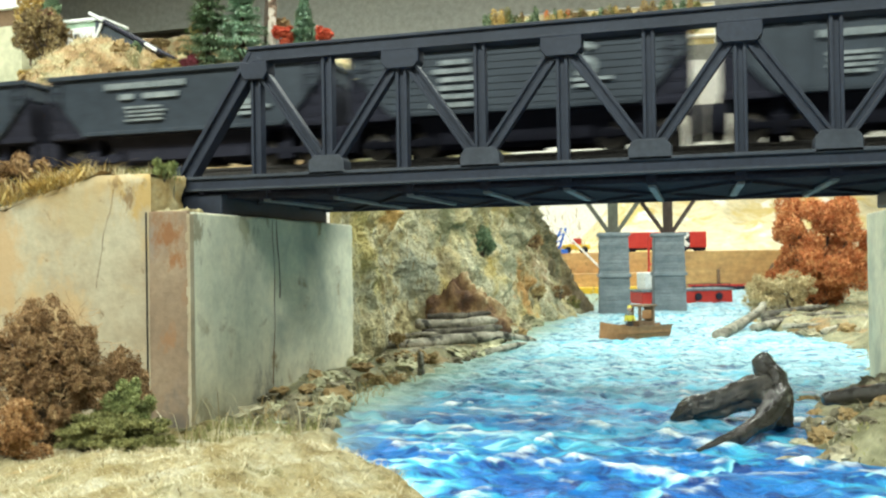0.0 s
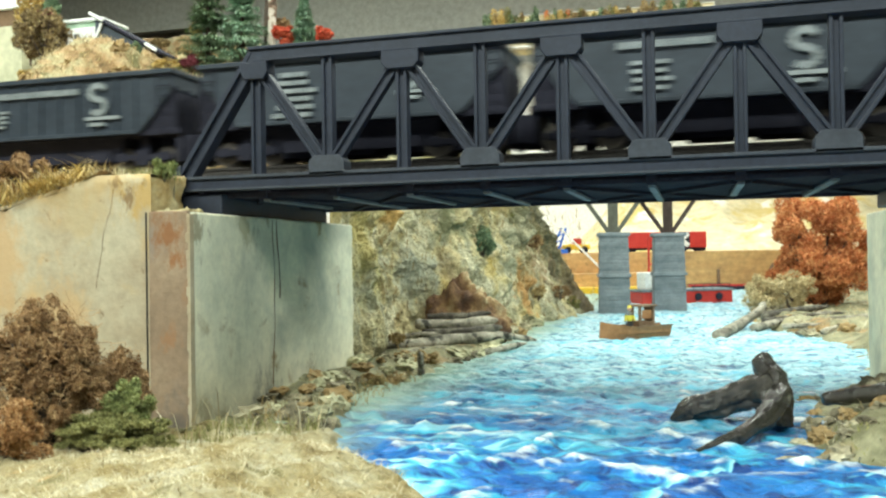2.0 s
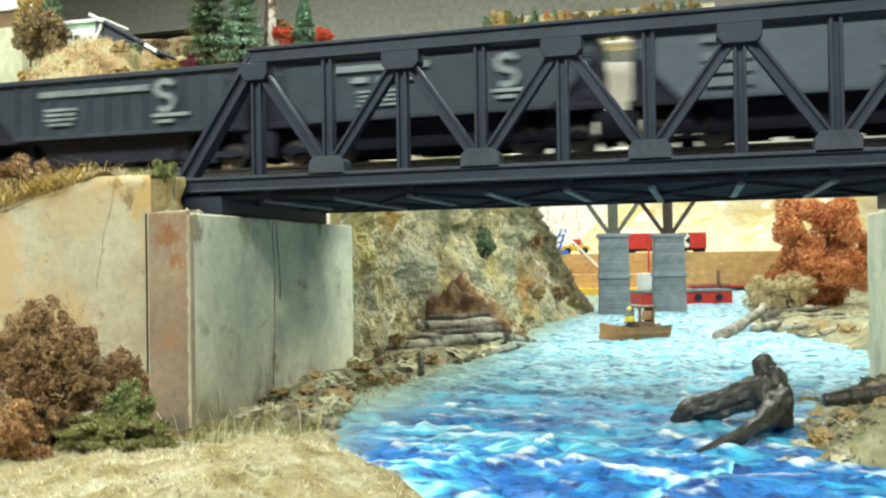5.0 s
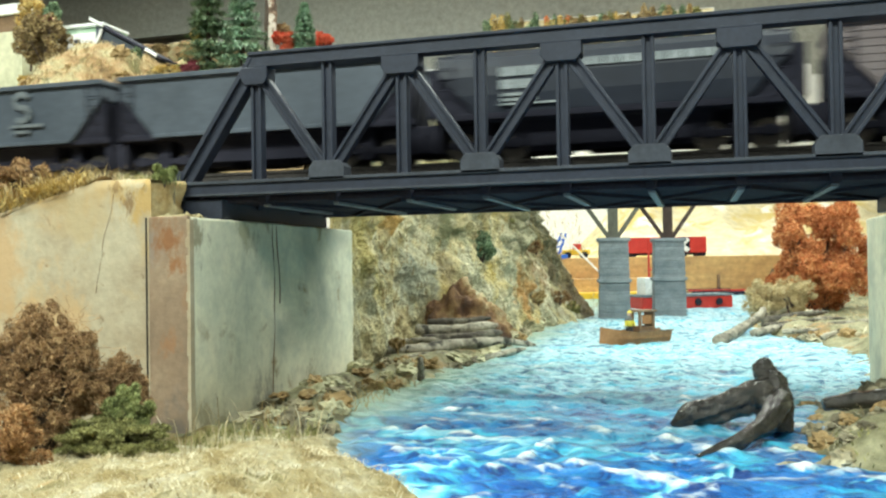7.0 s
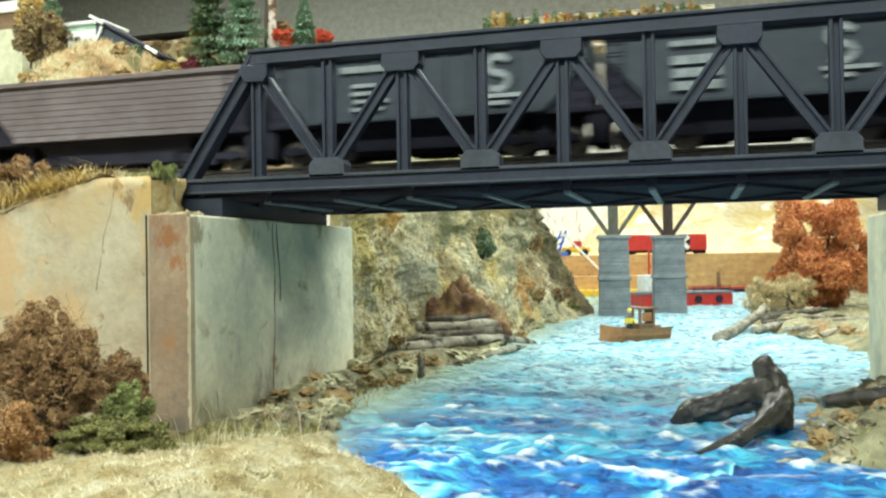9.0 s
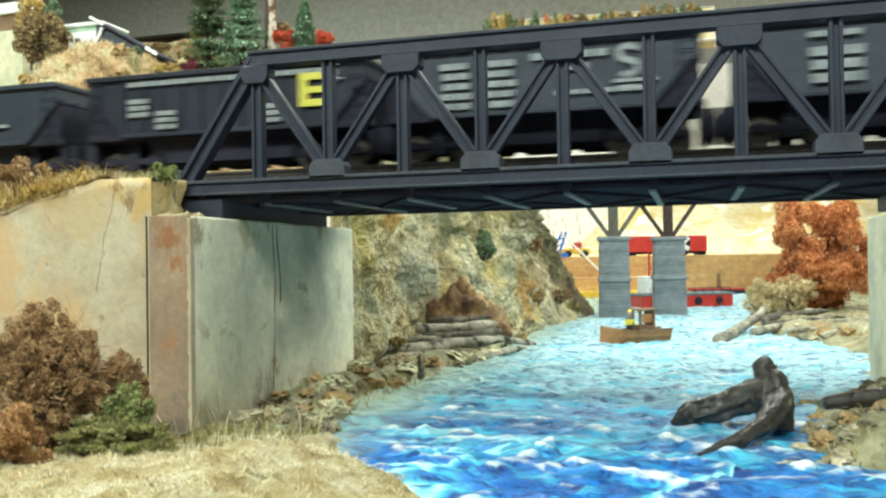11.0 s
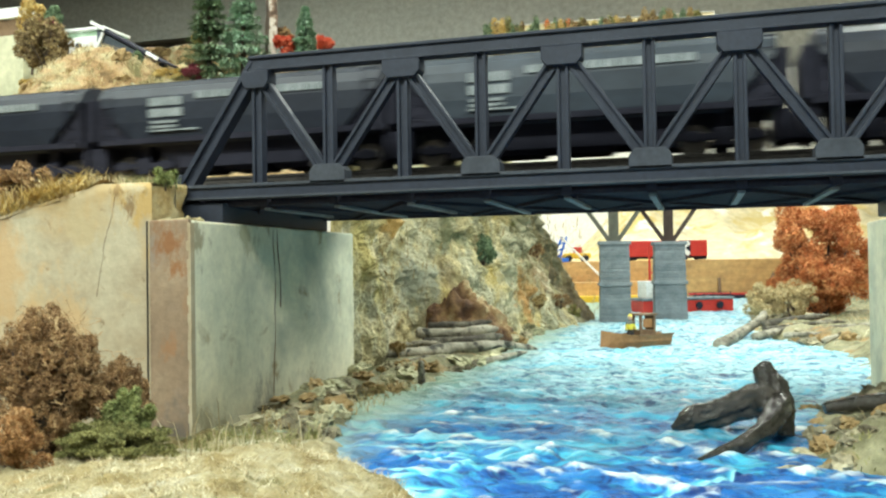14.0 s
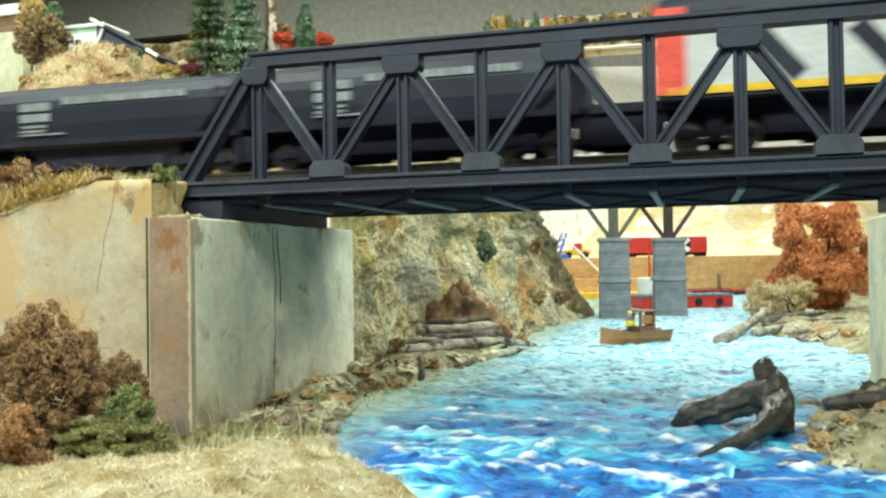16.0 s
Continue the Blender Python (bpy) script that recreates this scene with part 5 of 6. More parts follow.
tagged(o, "tiny painted figurine in yellow, standing in the boat", "figurine")

# ---------------------------------------------------------------- red work barge beyond the piers
barge = thing("barge", "red barge with dark rail and white deckhouse, moored beyond the piers", "boat", at=pose(0.235, 1.475, 0, 0, 0, 30))
bm = bmesh.new()
box(bm, -0.10, 0.115, -0.03, 0.03, -0.004, 0.026, 0.002)
part("hull", bm, RED, barge)
bm = bmesh.new()
box(bm, -0.102, 0.117, -0.032, 0.032, 0.026, 0.031, 0.001)
part("deck", bm, BLOCK, barge)
for i in range(4):
    bm = bmesh.new()
    rod(bm, (-0.07 + i * 0.05, -0.032, 0.014), (-0.07 + i * 0.05, -0.035, 0.014), 0.008, 0.008, 12)
    part("fender_tyre", bm, UNDER, barge)
bm = bmesh.new()
box(bm, -0.088, -0.030, -0.02, 0.02, 0.031, 0.068, 0.002)
part("deckhouse", bm, WHITE, barge)
bm = bmesh.new()
rod(bm, (-0.057, 0.022, 0.03), (-0.057, 0.022, 0.150), 0.0028, 0.0022, 8)
rod(bm, (-0.057, 0.022, 0.085), (-0.02, 0.022, 0.085), 0.0018, 0.0018, 8)
part("mast", bm, RED, barge)
bm = bmesh.new()
for z in (0.036, 0.041):
    rod(bm, (-0.02, -0.029, z), (0.11, -0.029, z), 0.0009, 0.0009, 5)
for i in range(7):
    rod(bm, (-0.02 + i * 0.0215, -0.029, 0.031), (-0.02 + i * 0.0215, -0.029, 0.041), 0.0008, 0.0008, 5)
part("railing", bm, UNDER, barge)

# ---------------------------------------------------------------- far bank: train, loader, crane, shelves
def on_far(name, label, category, x, y=0.10, z=0.114, turn=0.0):
    return thing(name, label, category, at=FARM @ pose(x, y, z, 0, 0, turn))


bm = bmesh.new()
box(bm, -0.52, -0.06, -0.10, -0.0, -0.03, 0.055, 0.002, FARM)
tagged(part("dock", bm, PLY), "orange plywood dock at the water's edge", "dock", kind="structure")
bm = bmesh.new()
box(bm, -0.50, -0.07, -0.16, -0.10, -0.03, 0.018, 0.002, FARM)
tagged(part("dock_step", bm, YELLOW), "low yellow-orange landing stage", "dock", kind="structure")


def boxcar(x, L, mat, label, chevron=False):
    root = on_far("box_car", label, "train car", x)
    bm = bmesh.new()
    box(bm, 0, L, -0.03, 0.03, 0.012, 0.060, 0.002)
    part("body", bm, mat, root)
    bm = bmesh.new()
    box(bm, 0.004, L - 0.004, -0.022, 0.022, 0.006, 0.013, 0.001)
    part("underframe", bm, UNDER, root)
    for i in range(4):
        xx = L * (0.1, 0.24, 0.76, 0.9)[i]
        bm = bmesh.new()
        rod(bm, (xx, -0.02, 0.0085), (xx, 0.02, 0.0085), 0.0085, 0.0085, 14)
        part("wheelset", bm, UNDER, root)
    if chevron:
        bm = bmesh.new()
        box(bm, 0.002, 0.034, -0.0315, -0.0300, 0.013, 0.059, 0.0002)
        part("panel", bm, UNDER, root, "black panel")
        bm = bmesh.new()
        for s in (-1, 1):
            beam(bm, (0.030, -0.0322, 0.036 + s * 0.018), (0.008, -0.0322, 0.036), 0.001, 0.013, 0, (0, 0, 1))
        part("chevron", bm, WHITE, root, "white chevron")
    return root


boxcar(0.045, 0.085, RED, "red model car with black panel and white chevron", True)
boxcar(-0.125, 0.155, RED, "long red model car on the far track")
loader = on_far("wheel_loader", "yellow model wheel loader beside the far track", "loader", -0.27, 0.06)
for nm, a, mt in (("body", (-0.035, 0.045, -0.018, 0.018, 0.010, 0.026), YELLOW), ("cab", (-0.005, 0.020, -0.015, 0.015, 0.026, 0.044), RED), ("bucket", (-0.060, -0.042, -0.02, 0.02, 0.004, 0.022), YELLOW)):
    bm = bmesh.new()
    box(bm, *a, 0.003)
    part(nm, bm, mt, loader)
bm = bmesh.new()
beam(bm, (-0.045, 0, 0.014), (-0.01, 0, 0.026), 0.02, 0.006, 0.001)
part("lift_arm", bm, YELLOW, loader)
for xx in (-0.022, 0.028):
    for s in (-1, 1):
        bm = bmesh.new()
        rod(bm, (xx, s * 0.014, 0.010), (xx, s * 0.022, 0.010), 0.010, 0.010, 14)
        part("wheel", bm, UNDER, loader)
crane = on_far("blue_crane", "blue model crane tower with a white boom", "crane", -0.318, 0.02)
bm = bmesh.new()
for s in (-0.012, 0.012):
    beam(bm, (s - 0.02, 0, 0), (s * 0.5 + 0.012, 0, 0.075), 0.006, 0.006, 0)
for z in (0.01, 0.03, 0.05):
    beam(bm, (-0.03 + z * 0.4, 0, z), (0.0 + z * 0.4, 0, z + 0.012), 0.004, 0.004, 0)
part("tower", bm, BLUE, crane)
bm = bmesh.new()
beam(bm, (0.0, -0.03, 0.070), (0.105, -0.08, -0.045), 0.005, 0.005, 0)
part("boom", bm, WHITE, crane)
bm = bmesh.new()
box(bm, -0.03, 0.02, -0.02, 0.02, -0.002, 0.012, 0.002)
part("base", bm, BLUE, crane)
for i, xx in enumerate((0.14, 0.27, 0.34, 0.46)):
    root = thing("timber_prop", "short dark timber prop leaning on the plywood bank", "timber", "timber props", FARM @ pose(xx, -0.006, 0.0))
    bm = bmesh.new()
    beam(bm, (0, -0.004, 0.0), (0.03 * (i % 2), 0.0, 0.06 + 0.015 * (i % 2)), 0.008, 0.006, 0.001)
    part("board", bm, CABIN, root)
bm = bmesh.new()
box(bm, 0.06, 1.2, -0.05, -0.006, -0.02, 0.012, 0.003, FARM)
tagged(part("quay", bm, UNDER), "dark quay edge along the far bank", "quay", kind="structure")
bm = bmesh.new()
box(bm, 0.04, 0.40, -0.048, -0.042, 0.012, 0.018, 0.001, FARM)
tagged(part("quay_rail", bm, RED), "red rail along the quay", "rail", kind="structure")

# ---------------------------------------------------------------- right bank: bushes, driftwood, stones
shrub("autumn_tree", "dense rust-orange lichen tree on the far bank", (0.466, 1.05, -0.004), (0.104, 0.090, 0.112), 52000, 0.0030, LEAF_ORANGE, 11, lumps=64)
shrub("shrub", "pale tan lichen bush at the water's edge", (0.374, 0.975, 0.004), (0.034, 0.032, 0.036), 9000, 0.0020, LEAF_PALE, 12, "tan bushes", lumps=30)
shrub("shrub", "pale tan lichen bush at the water's edge", (0.420, 0.975, 0.006), (0.042, 0.036, 0.038), 11000, 0.0020, LEAF_PALE, 13, "tan bushes", lumps=40)


def log(name, label, category, pts, r0, r1, mat, group="", seed=1, seg=12):
    """A crooked limb swept along pts with knots and ragged ends."""
    root = thing(name, label, category, group)
    part("limb", limb(pts, r0, r1, mat, seed, seg, True), mat, root)
    return root


def limb(pts, r0, r1, mat, seed=1, seg=12, blunt=False):
    P = [Vector(p) for p in pts]
    fine = []
    for i in range(len(P) - 1):
        for k in range(14):
            fine.append(P[i].lerp(P[i + 1], k / 14))
    fine.append(P[-1])
    for _ in range(3):
        fine = [fine[0]] + [(a + 2 * b + c) / 4 for a, b, c in zip(fine, fine[1:], fine[2:])] + [fine[-1]]
    bm = bmesh.new()
    rings = []
    for i, p in enumerate(fine):
        d = (fine[min(i + 1, len(fine) - 1)] - fine[max(i - 1, 0)]).normalized()
        s = d.cross(Vector((0.2, 0.1, 1))).normalized()
        u = s.cross(d)
        t = i / (len(fine) - 1)
        r = (r0 + (r1 - r0) * t) * (1 + 0.18 * noise.noise(Vector((t * 6, seed, 0))))
        r *= math.sqrt(min(1.0, 0.08 + 7 * (1 - t))) * min(1.0, 0.85 + 6 * t) if blunt else min(1.0, 0.25 + 5 * (1 - t)) * min(1.0, 0.5 + 6 * t)
        ring = []
        for k in range(seg):
            a = math.tau * k / seg
            kk = r * (1 + 0.30 * noise.noise(Vector((math.cos(a) * 1.6, math.sin(a) * 1.6 + seed, t * 4))) + 0.22 * noise.noise(Vector((math.cos(a) * 4.5, math.sin(a) * 4.5 + seed, t * 9))) + 0.08 * noise.noise(Vector((math.cos(a) * 9, math.sin(a) * 9, t * 40 + seed))))
            ring.append(bm.verts.new(p + s * math.cos(a) * kk + u * math.sin(a) * kk))
        rings.append(ring)
    for a, b in zip(rings, rings[1:]):
        for k in range(seg):
            bm.faces.new((a[k], a[(k + 1) % seg], b[(k + 1) % seg], b[k]))
    bm.faces.new(list(reversed(rings[0])))
    bm.faces.new(rings[-1])
    bmesh.ops.recalc_face_normals(bm, faces=bm.faces)
    return finish(bm, "limb", mat, True)


fork = thing("driftwood", "dark wet forked driftwood root lying on the shore", "driftwood")
part("stub", limb([(0.319, 0.036, 0.002), (0.3205, 0.038, 0.016), (0.318, 0.045, 0.027), (0.3135, 0.055, 0.034), (0.3145, 0.058, 0.0435)], 0.0086, 0.0064, WETWOOD, 3, 36, True), WETWOOD, fork)
part("limb", limb([(0.3215, 0.040, 0.020), (0.306, 0.047, 0.020), (0.288, 0.052, 0.0125), (0.270, 0.054, 0.007), (0.257, 0.053, 0.001)], 0.0112, 0.0052, WETWOOD, 5, 36), WETWOOD, fork)
part("limb", limb([(0.3205, 0.044, 0.022), (0.3180, 0.022, 0.019), (0.3090, 0.002, 0.011), (0.2940, -0.018, 0.005), (0.2700, -0.040, 0.0005)], 0.0080, 0.0024, WETWOOD, 8, 36), WETWOOD, fork)

for i, (pts, r0, r1) in enumerate((
        ([(0.2980, 0.630, 0.0015), (0.3140, 0.680, 0.0050), (0.3330, 0.740, 0.0120), (0.3600, 0.790, 0.0260), (0.3660, 0.800, 0.0360)], 0.0085, 0.0050),
        ([(0.345, 0.72, 0.006), (0.40, 0.79, 0.012), (0.46, 0.85, 0.020)], 0.006, 0.0035),
        ([(0.395, 0.66, 0.004), (0.44, 0.72, 0.013), (0.49, 0.76, 0.018)], 0.0045, 0.003),
        ([(0.415, 0.74, 0.010), (0.45, 0.73, 0.017), (0.50, 0.74, 0.022)], 0.0055, 0.0035),
        ([(0.365, 0.84, 0.014), (0.41, 0.87, 0.020), (0.46, 0.88, 0.026)], 0.006, 0.0035),
        ([(0.38, 0.70, 0.010), (0.42, 0.70, 0.012), (0.47, 0.68, 0.018)], 0.0035, 0.002),
        ([(0.36, 0.77, 0.012), (0.42, 0.80, 0.018), (0.47, 0.79, 0.022)], 0.0035, 0.002),
        ([(0.42, 0.64, 0.008), (0.45, 0.67, 0.014), (0.50, 0.69, 0.018)], 0.004, 0.0025))):
    log("driftwood", "bleached grey driftwood limb on the far shore", "driftwood", pts, r0, r1, DRIFT, "driftwood on the far shore", i + 20)
log("driftwood", "dark driftwood limb below the abutment", "driftwood", [(0.347, 0.055, 0.016), (0.372, 0.062, 0.019), (0.41, 0.066, 0.020)], 0.0045, 0.0055, WETWOOD, "", 31)


def stone(x, y, z, r, mat=None, group="shore stones", seed=0.0, label="rough brown-grey shore stone"):
    bm = bmesh.new()
    k = random.Random(int(seed * 1000))
    lump(bm, (0, 0, 0), (r * k.uniform(0.9, 1.4), r * k.uniform(0.8, 1.2), r * k.uniform(0.5, 0.85)), 0.75, 3, seed, 2.1)
    o = part("stone", bm, mat or STONE)
    o.matrix_world = pose(x, y, z, k.uniform(-20, 20), k.uniform(-20, 20), k.uniform(0, 360))
    return tagged(o, label, "stone", group)


r = random.Random(5)
OCHRE = varied("ochre_stone", [(0.3, (0.20, 0.13, 0.05)), (0.55, (0.40, 0.27, 0.12)), (0.8, (0.48, 0.40, 0.24))], 45, 0.85, fine=220, bump_size=0.002)
for i in range(54):          # near right shore
    y = r.uniform(-0.05, 0.20)
    x = bank(RIGHT, y) + abs(r.gauss(0.0, 0.035)) + 0.004
    rr = r.uniform(0.0025, 0.0075)
    stone(x, y, right_bank(x, y) + rr * 0.2, rr, OCHRE if r.random() < 0.3 else STONE, "stones on the near shore", 0.31 * i + 1)
for i in range(26):          # foot of the right abutment
    y = r.uniform(0.16, 0.34)
    x = bank(RIGHT, y) + r.uniform(-0.008, 0.02)
    rr = r.uniform(0.003, 0.008)
    stone(x, y, right_bank(x, y) + rr * 0.3, rr, STONE, "stones at the abutment", 0.27 * i + 40)
LICHEN_STONE = varied("pale_lichened_stone", [(0.3, (0.14, 0.13, 0.07)), (0.48, (0.44, 0.42, 0.26)), (0.7, (0.72, 0.68, 0.46))], 34, 0.85, fine=220, bump_size=0.002, by_object=0.3)
for i in range(110):         # below the left abutment and along the cliff
    y = r.uniform(-0.03, 0.30) if i < 66 else r.uniform(0.3, 1.2)
    x = r.uniform(-0.015, bank(LEFT, y) - 0.002) if i < 66 else bank(LEFT, y) - abs(r.gauss(0, 0.012))
    rr = r.uniform(0.003, 0.0095) if i < 66 else r.uniform(0.006, 0.014)
    stone(x, y, left_shore(x, y) + rr * 0.25, rr, OCHRE if r.random() < 0.15 else (LICHEN_STONE if i % 2 else STONE), "stones along the cliff", 0.23 * i + 80)

for i in range(34):          # far right shore
    y = r.uniform(0.6, 1.25)
    x = bank(RIGHT, y) + abs(r.gauss(0, 0.05))
    rr = r.uniform(0.005, 0.013)
    stone(x, y, right_bank(x, y) + rr * 0.1, rr, OCHRE if r.random() < 0.4 else STONE, "stones on the far shore", 0.29 * i + 140)

# ---------------------------------------------------------------- left shore: stacked drift logs
for i, (pts, r0, r1) in enumerate((
        ([(-0.038, 0.450, 0.0304), (0.003, 0.460, 0.0280), (0.050, 0.490, 0.0325)], 0.0056, 0.0062),
        ([(-0.022, 0.430, 0.0206), (0.028, 0.440, 0.0225), (0.062, 0.460, 0.0264)], 0.0052, 0.0048),
        ([(-0.046, 0.330, 0.0145), (-0.006, 0.355, 0.0155), (0.019, 0.400, 0.0174), (0.069, 0.430, 0.0186)], 0.0062, 0.0050),
        ([(-0.024, 0.315, 0.0060), (0.006, 0.335, 0.0105), (0.020, 0.362, 0.0080), (0.044, 0.366, 0.0008)], 0.0050, 0.0056),
        ([(0.031, 0.392, 0.0010), (0.060, 0.412, 0.0035), (0.088, 0.465, 0.0080)], 0.0044, 0.0034),
        ([(-0.030, 0.470, 0.0370), (0.010, 0.480, 0.0375), (0.040, 0.500, 0.0400)], 0.0036, 0.0030),
        ([(0.036, 0.445, 0.0200), (0.060, 0.470, 0.0160), (0.090, 0.520, 0.0060)], 0.0050, 0.0030),
        ([(-0.030, 0.300, 0.0060), (-0.010, 0.305, 0.0085), (0.012, 0.312, 0.0060)], 0.0050, 0.0040),
        ([(-0.045, 0.410, 0.0180), (-0.020, 0.415, 0.0215), (0.005, 0.418, 0.0185)], 0.0034, 0.0028))):
    log("drift_log", "weathered grey drift log stacked on the shore", "log", pts, r0, r1, DRIFT, "drift logs below the cliff", i + 50)
log("post", "short grey stump standing in the shallows", "stump", [(0.0350, 0.234, -0.004), (0.0355, 0.234, 0.012), (0.0350, 0.235, 0.022)], 0.0032, 0.0027, DRIFT, "", 61)
shrub("shrub", "dark green lichen bush growing on the cliff", (-0.004, 0.640, 0.106), (0.024, 0.024, 0.022), 7000, 0.0018, LEAF_PINE, 71, lumps=26)
bm = bmesh.new()
lump(bm, (-0.004, 0.525, 0.026), (0.052, 0.042, 0.050), 0.42, 5, 3.3, 2.3)
for v in bm.verts:          # drawn together towards the top
    k = 1 - 0.35 * min(1, max(0, (v.co.z - 0.02) / 0.07))
    v.co.x, v.co.y = -0.002 + (v.co.x + 0.002) * k, 0.525 + (v.co.y - 0.525) * k
tagged(part("boulder", bm, varied("rusty_rock", [(0.34, (0.03, 0.015, 0.009)), (0.46, (0.10, 0.048, 0.022)), (0.56, (0.22, 0.13, 0.055)), (0.68, (0.52, 0.42, 0.25))], 24, 0.9, fine=150, bump_size=0.003, bump_strength=0.9), smooth=True),
       "rounded rusty boulder at the foot of the cliff", "boulder")
for i, (x, y, z, s, mt) in enumerate(((0.045, 0.80, 0.050, 0.014, LEAF_TAN), (0.052, 0.97, 0.045, 0.018, LEAF_BROWN), (0.062, 1.08, 0.022, 0.018, LEAF_GREEN), (0.020, 0.93, 0.13, 0.016, LEAF_BROWN),
                                      (-0.02, 0.33, 0.024, 0.009, LEAF_TAN), (0.002, 0.78, 0.16, 0.018, LEAF_GREEN))):
    shrub("weed_clump", "dry weed clump clinging to the cliff", (x, y, z - s * 0.6), (s, s, s * 0.7), 1800, 0.0018, mt, 90 + i, "weeds on the cliff", 3, 14)

# ---------------------------------------------------------------- near left bushes and grass
shrub("shrub", "large brown dried lichen bush against the retaining wall", (-0.061, -0.128, 0.006), (0.040, 0.030, 0.0425), 95000, 0.00080, LEAF_BROWN, 101, "brown bushes", 16, 420, 420)
shrub("shrub", "small brown dried lichen bush against the retaining wall", (-0.034, -0.098, 0.000), (0.019, 0.015, 0.032), 30000, 0.00080, LEAF_BROWN, 102, "brown bushes", 8, 160, 110)
shrub("shrub", "low spreading olive-green foliage bush on the turf", (-0.014, -0.137, 0.005), (0.041, 0.022, 0.0125), 36000, 0.00090, LEAF_GREEN, 103, "green bushes", 9, 120)
shrub("shrub", "upright fresh green foliage bush behind the olive one", (-0.016, -0.122, 0.006), (0.018, 0.014, 0.0205), 18000, 0.00090, FRESH, 105, "green bushes", 6, 60)
shrub("shrub", "orange-brown lichen bush at the edge of the turf", (-0.034, -0.192, 0.002), (0.026, 0.024, 0.023), 34000, 0.0009, LEAF_RUST, 104, "", 8, 50, 60)


def strands(name, label, mat, count, place, length, width, seed, lean=0.6, category="grass"):
    """Loose dry stalks, each a thin bent three-sided blade."""
    q = random.Random(seed)
    verts, faces = [], []
    for _ in range(count):
        x, y, z = place(q)
        a, l = q.uniform(0, math.tau), length * q.uniform(0.5, 1.4)
        dx, dy = math.cos(a) * lean * q.random(), math.sin(a) * lean * q.random()
        w = width * q.uniform(0.6, 1.3)
        pts = [Vector((x, y, z)), Vector((x + dx * l * 0.4, y + dy * l * 0.4, z + l * 0.6)), Vector((x + dx * l, y + dy * l, z + l * q.uniform(0.7, 1.0)))]
        s = Vector((math.cos(a + 1.6), math.sin(a + 1.6), 0)) * w
        i = len(verts)
        verts += [pts[0] - s, pts[0] + s, pts[1] + s * 0.7, pts[1] - s * 0.7, pts[2]]
        faces += [(i, i + 1, i + 2, i + 3), (i + 3, i + 2, i + 4)]
    return tagged(new(name, raw(name, verts, faces, mat, False)), label, category, kind="stuff")


TUFTS = [(rnd.uniform(-0.10, 0.19), rnd.uniform(-0.30, -0.13)) for _ in range(700)]


def on_turf(q):
    x, y = q.choice(TUFTS)
    x, y = x + q.gauss(0, 0.004), y + q.gauss(0, 0.004)
    return x, y, near_bank(x, y) - 0.001


def on_wall_top(q):
    x, y = q.uniform(-0.24, -0.064), q.uniform(-0.045, 0.02)
    return x, y, hillside(x, y) - 0.001


strands("dry_grass", "short straw-coloured dry grass over the near bank", STRAW, 20000, on_turf, 0.0030, 0.00018, 1, 2.2)
strands("wall_grass", "dry yellow grass along the top of the retaining wall", STRAW, 5200, on_wall_top, 0.008, 0.00025, 2, 1.4)
strands("tall_stalks", "a few tall pale dry stalks below the abutment", STRAW, 46, lambda q: (q.uniform(0.0, 0.075), q.uniform(-0.13, -0.05), 0.004), 0.030, 0.00026, 3, 1.1)
strands("shore_weeds", "tangled olive weeds at the foot of the abutment", LEAF_GREEN, 800, lambda q: (q.uniform(-0.01, 0.06), q.uniform(-0.10, -0.03), 0.002), 0.010, 0.00025, 4, 1.5)
shrub("weed_clump", "dark brown dried weeds on top of the wall", (-0.162, -0.030, 0.146), (0.026, 0.016, 0.019), 5000, 0.0016, LEAF_BROWN, 111, "", 10, 40)
shrub("weed_clump", "yellow-brown dry weeds draped over the wall", (-0.132, -0.036, 0.147), (0.030, 0.012, 0.008), 4500, 0.0016, LEAF_OCHRE, 112, "", 6, 40)
shrub("weed_clump", "fresh green tuft at the end of the wall", (-0.050, -0.032, 0.159), (0.0085, 0.006, 0.0075), 2200, 0.0014, FRESH, 113, "", 5, 6)
strands("draped_grass", "long ochre dry grass hanging over the wall", LEAF_OCHRE, 1000, lambda q: (lambda x: (x, q.uniform(-0.052, -0.030), float(np.interp(x, [-0.23, -0.16, -0.1], [0.134, 0.1435, 0.157])) + q.uniform(-0.003, 0.006)))(q.uniform(-0.23, -0.10)), 0.011, 0.00030, 6, 2.4)
strands("pale_twigs", "tangle of pale dead twigs along the top of the wall", LEAF_PALE, 420, lambda q: (lambda x: (x, q.uniform(-0.046, -0.020), hillside(x, -0.03) + q.uniform(-0.001, 0.003)))(q.uniform(-0.175, -0.092)), 0.014, 0.00032, 14, 2.2)
strands("shore_twigs", "pale twigs and weed scattered over the near shore", STRAW, 160, lambda q: (lambda x, y: (x, y, right_bank(x, y)))(q.uniform(0.325, 0.42), q.uniform(-0.06, 0.22)), 0.006, 0.00030, 7, 3.0)
strands("shore_weed", "olive weed over the near shore", LEAF_GREEN, 900, lambda q: (lambda x, y: (x, y, right_bank(x, y) - 0.001))(q.uniform(0.33, 0.43), q.uniform(-0.07, 0.22)), 0.0030, 0.00040, 8, 2.0)
strands("far_shore_weed", "dry weed and twigs over the far shore", STRAW, 500, lambda q: (lambda x, y: (x, y, right_bank(x, y) - 0.001))(q.uniform(0.35, 0.60), q.uniform(0.6, 1.2)), 0.008, 0.0005, 9, 2.6)
strands("abutment_weeds", "dead tan weeds among the stones", LEAF_TAN, 420, lambda q: (q.uniform(-0.012, 0.05), q.uniform(-0.03, 0.20), 0.003), 0.010, 0.00030, 10, 1.8)
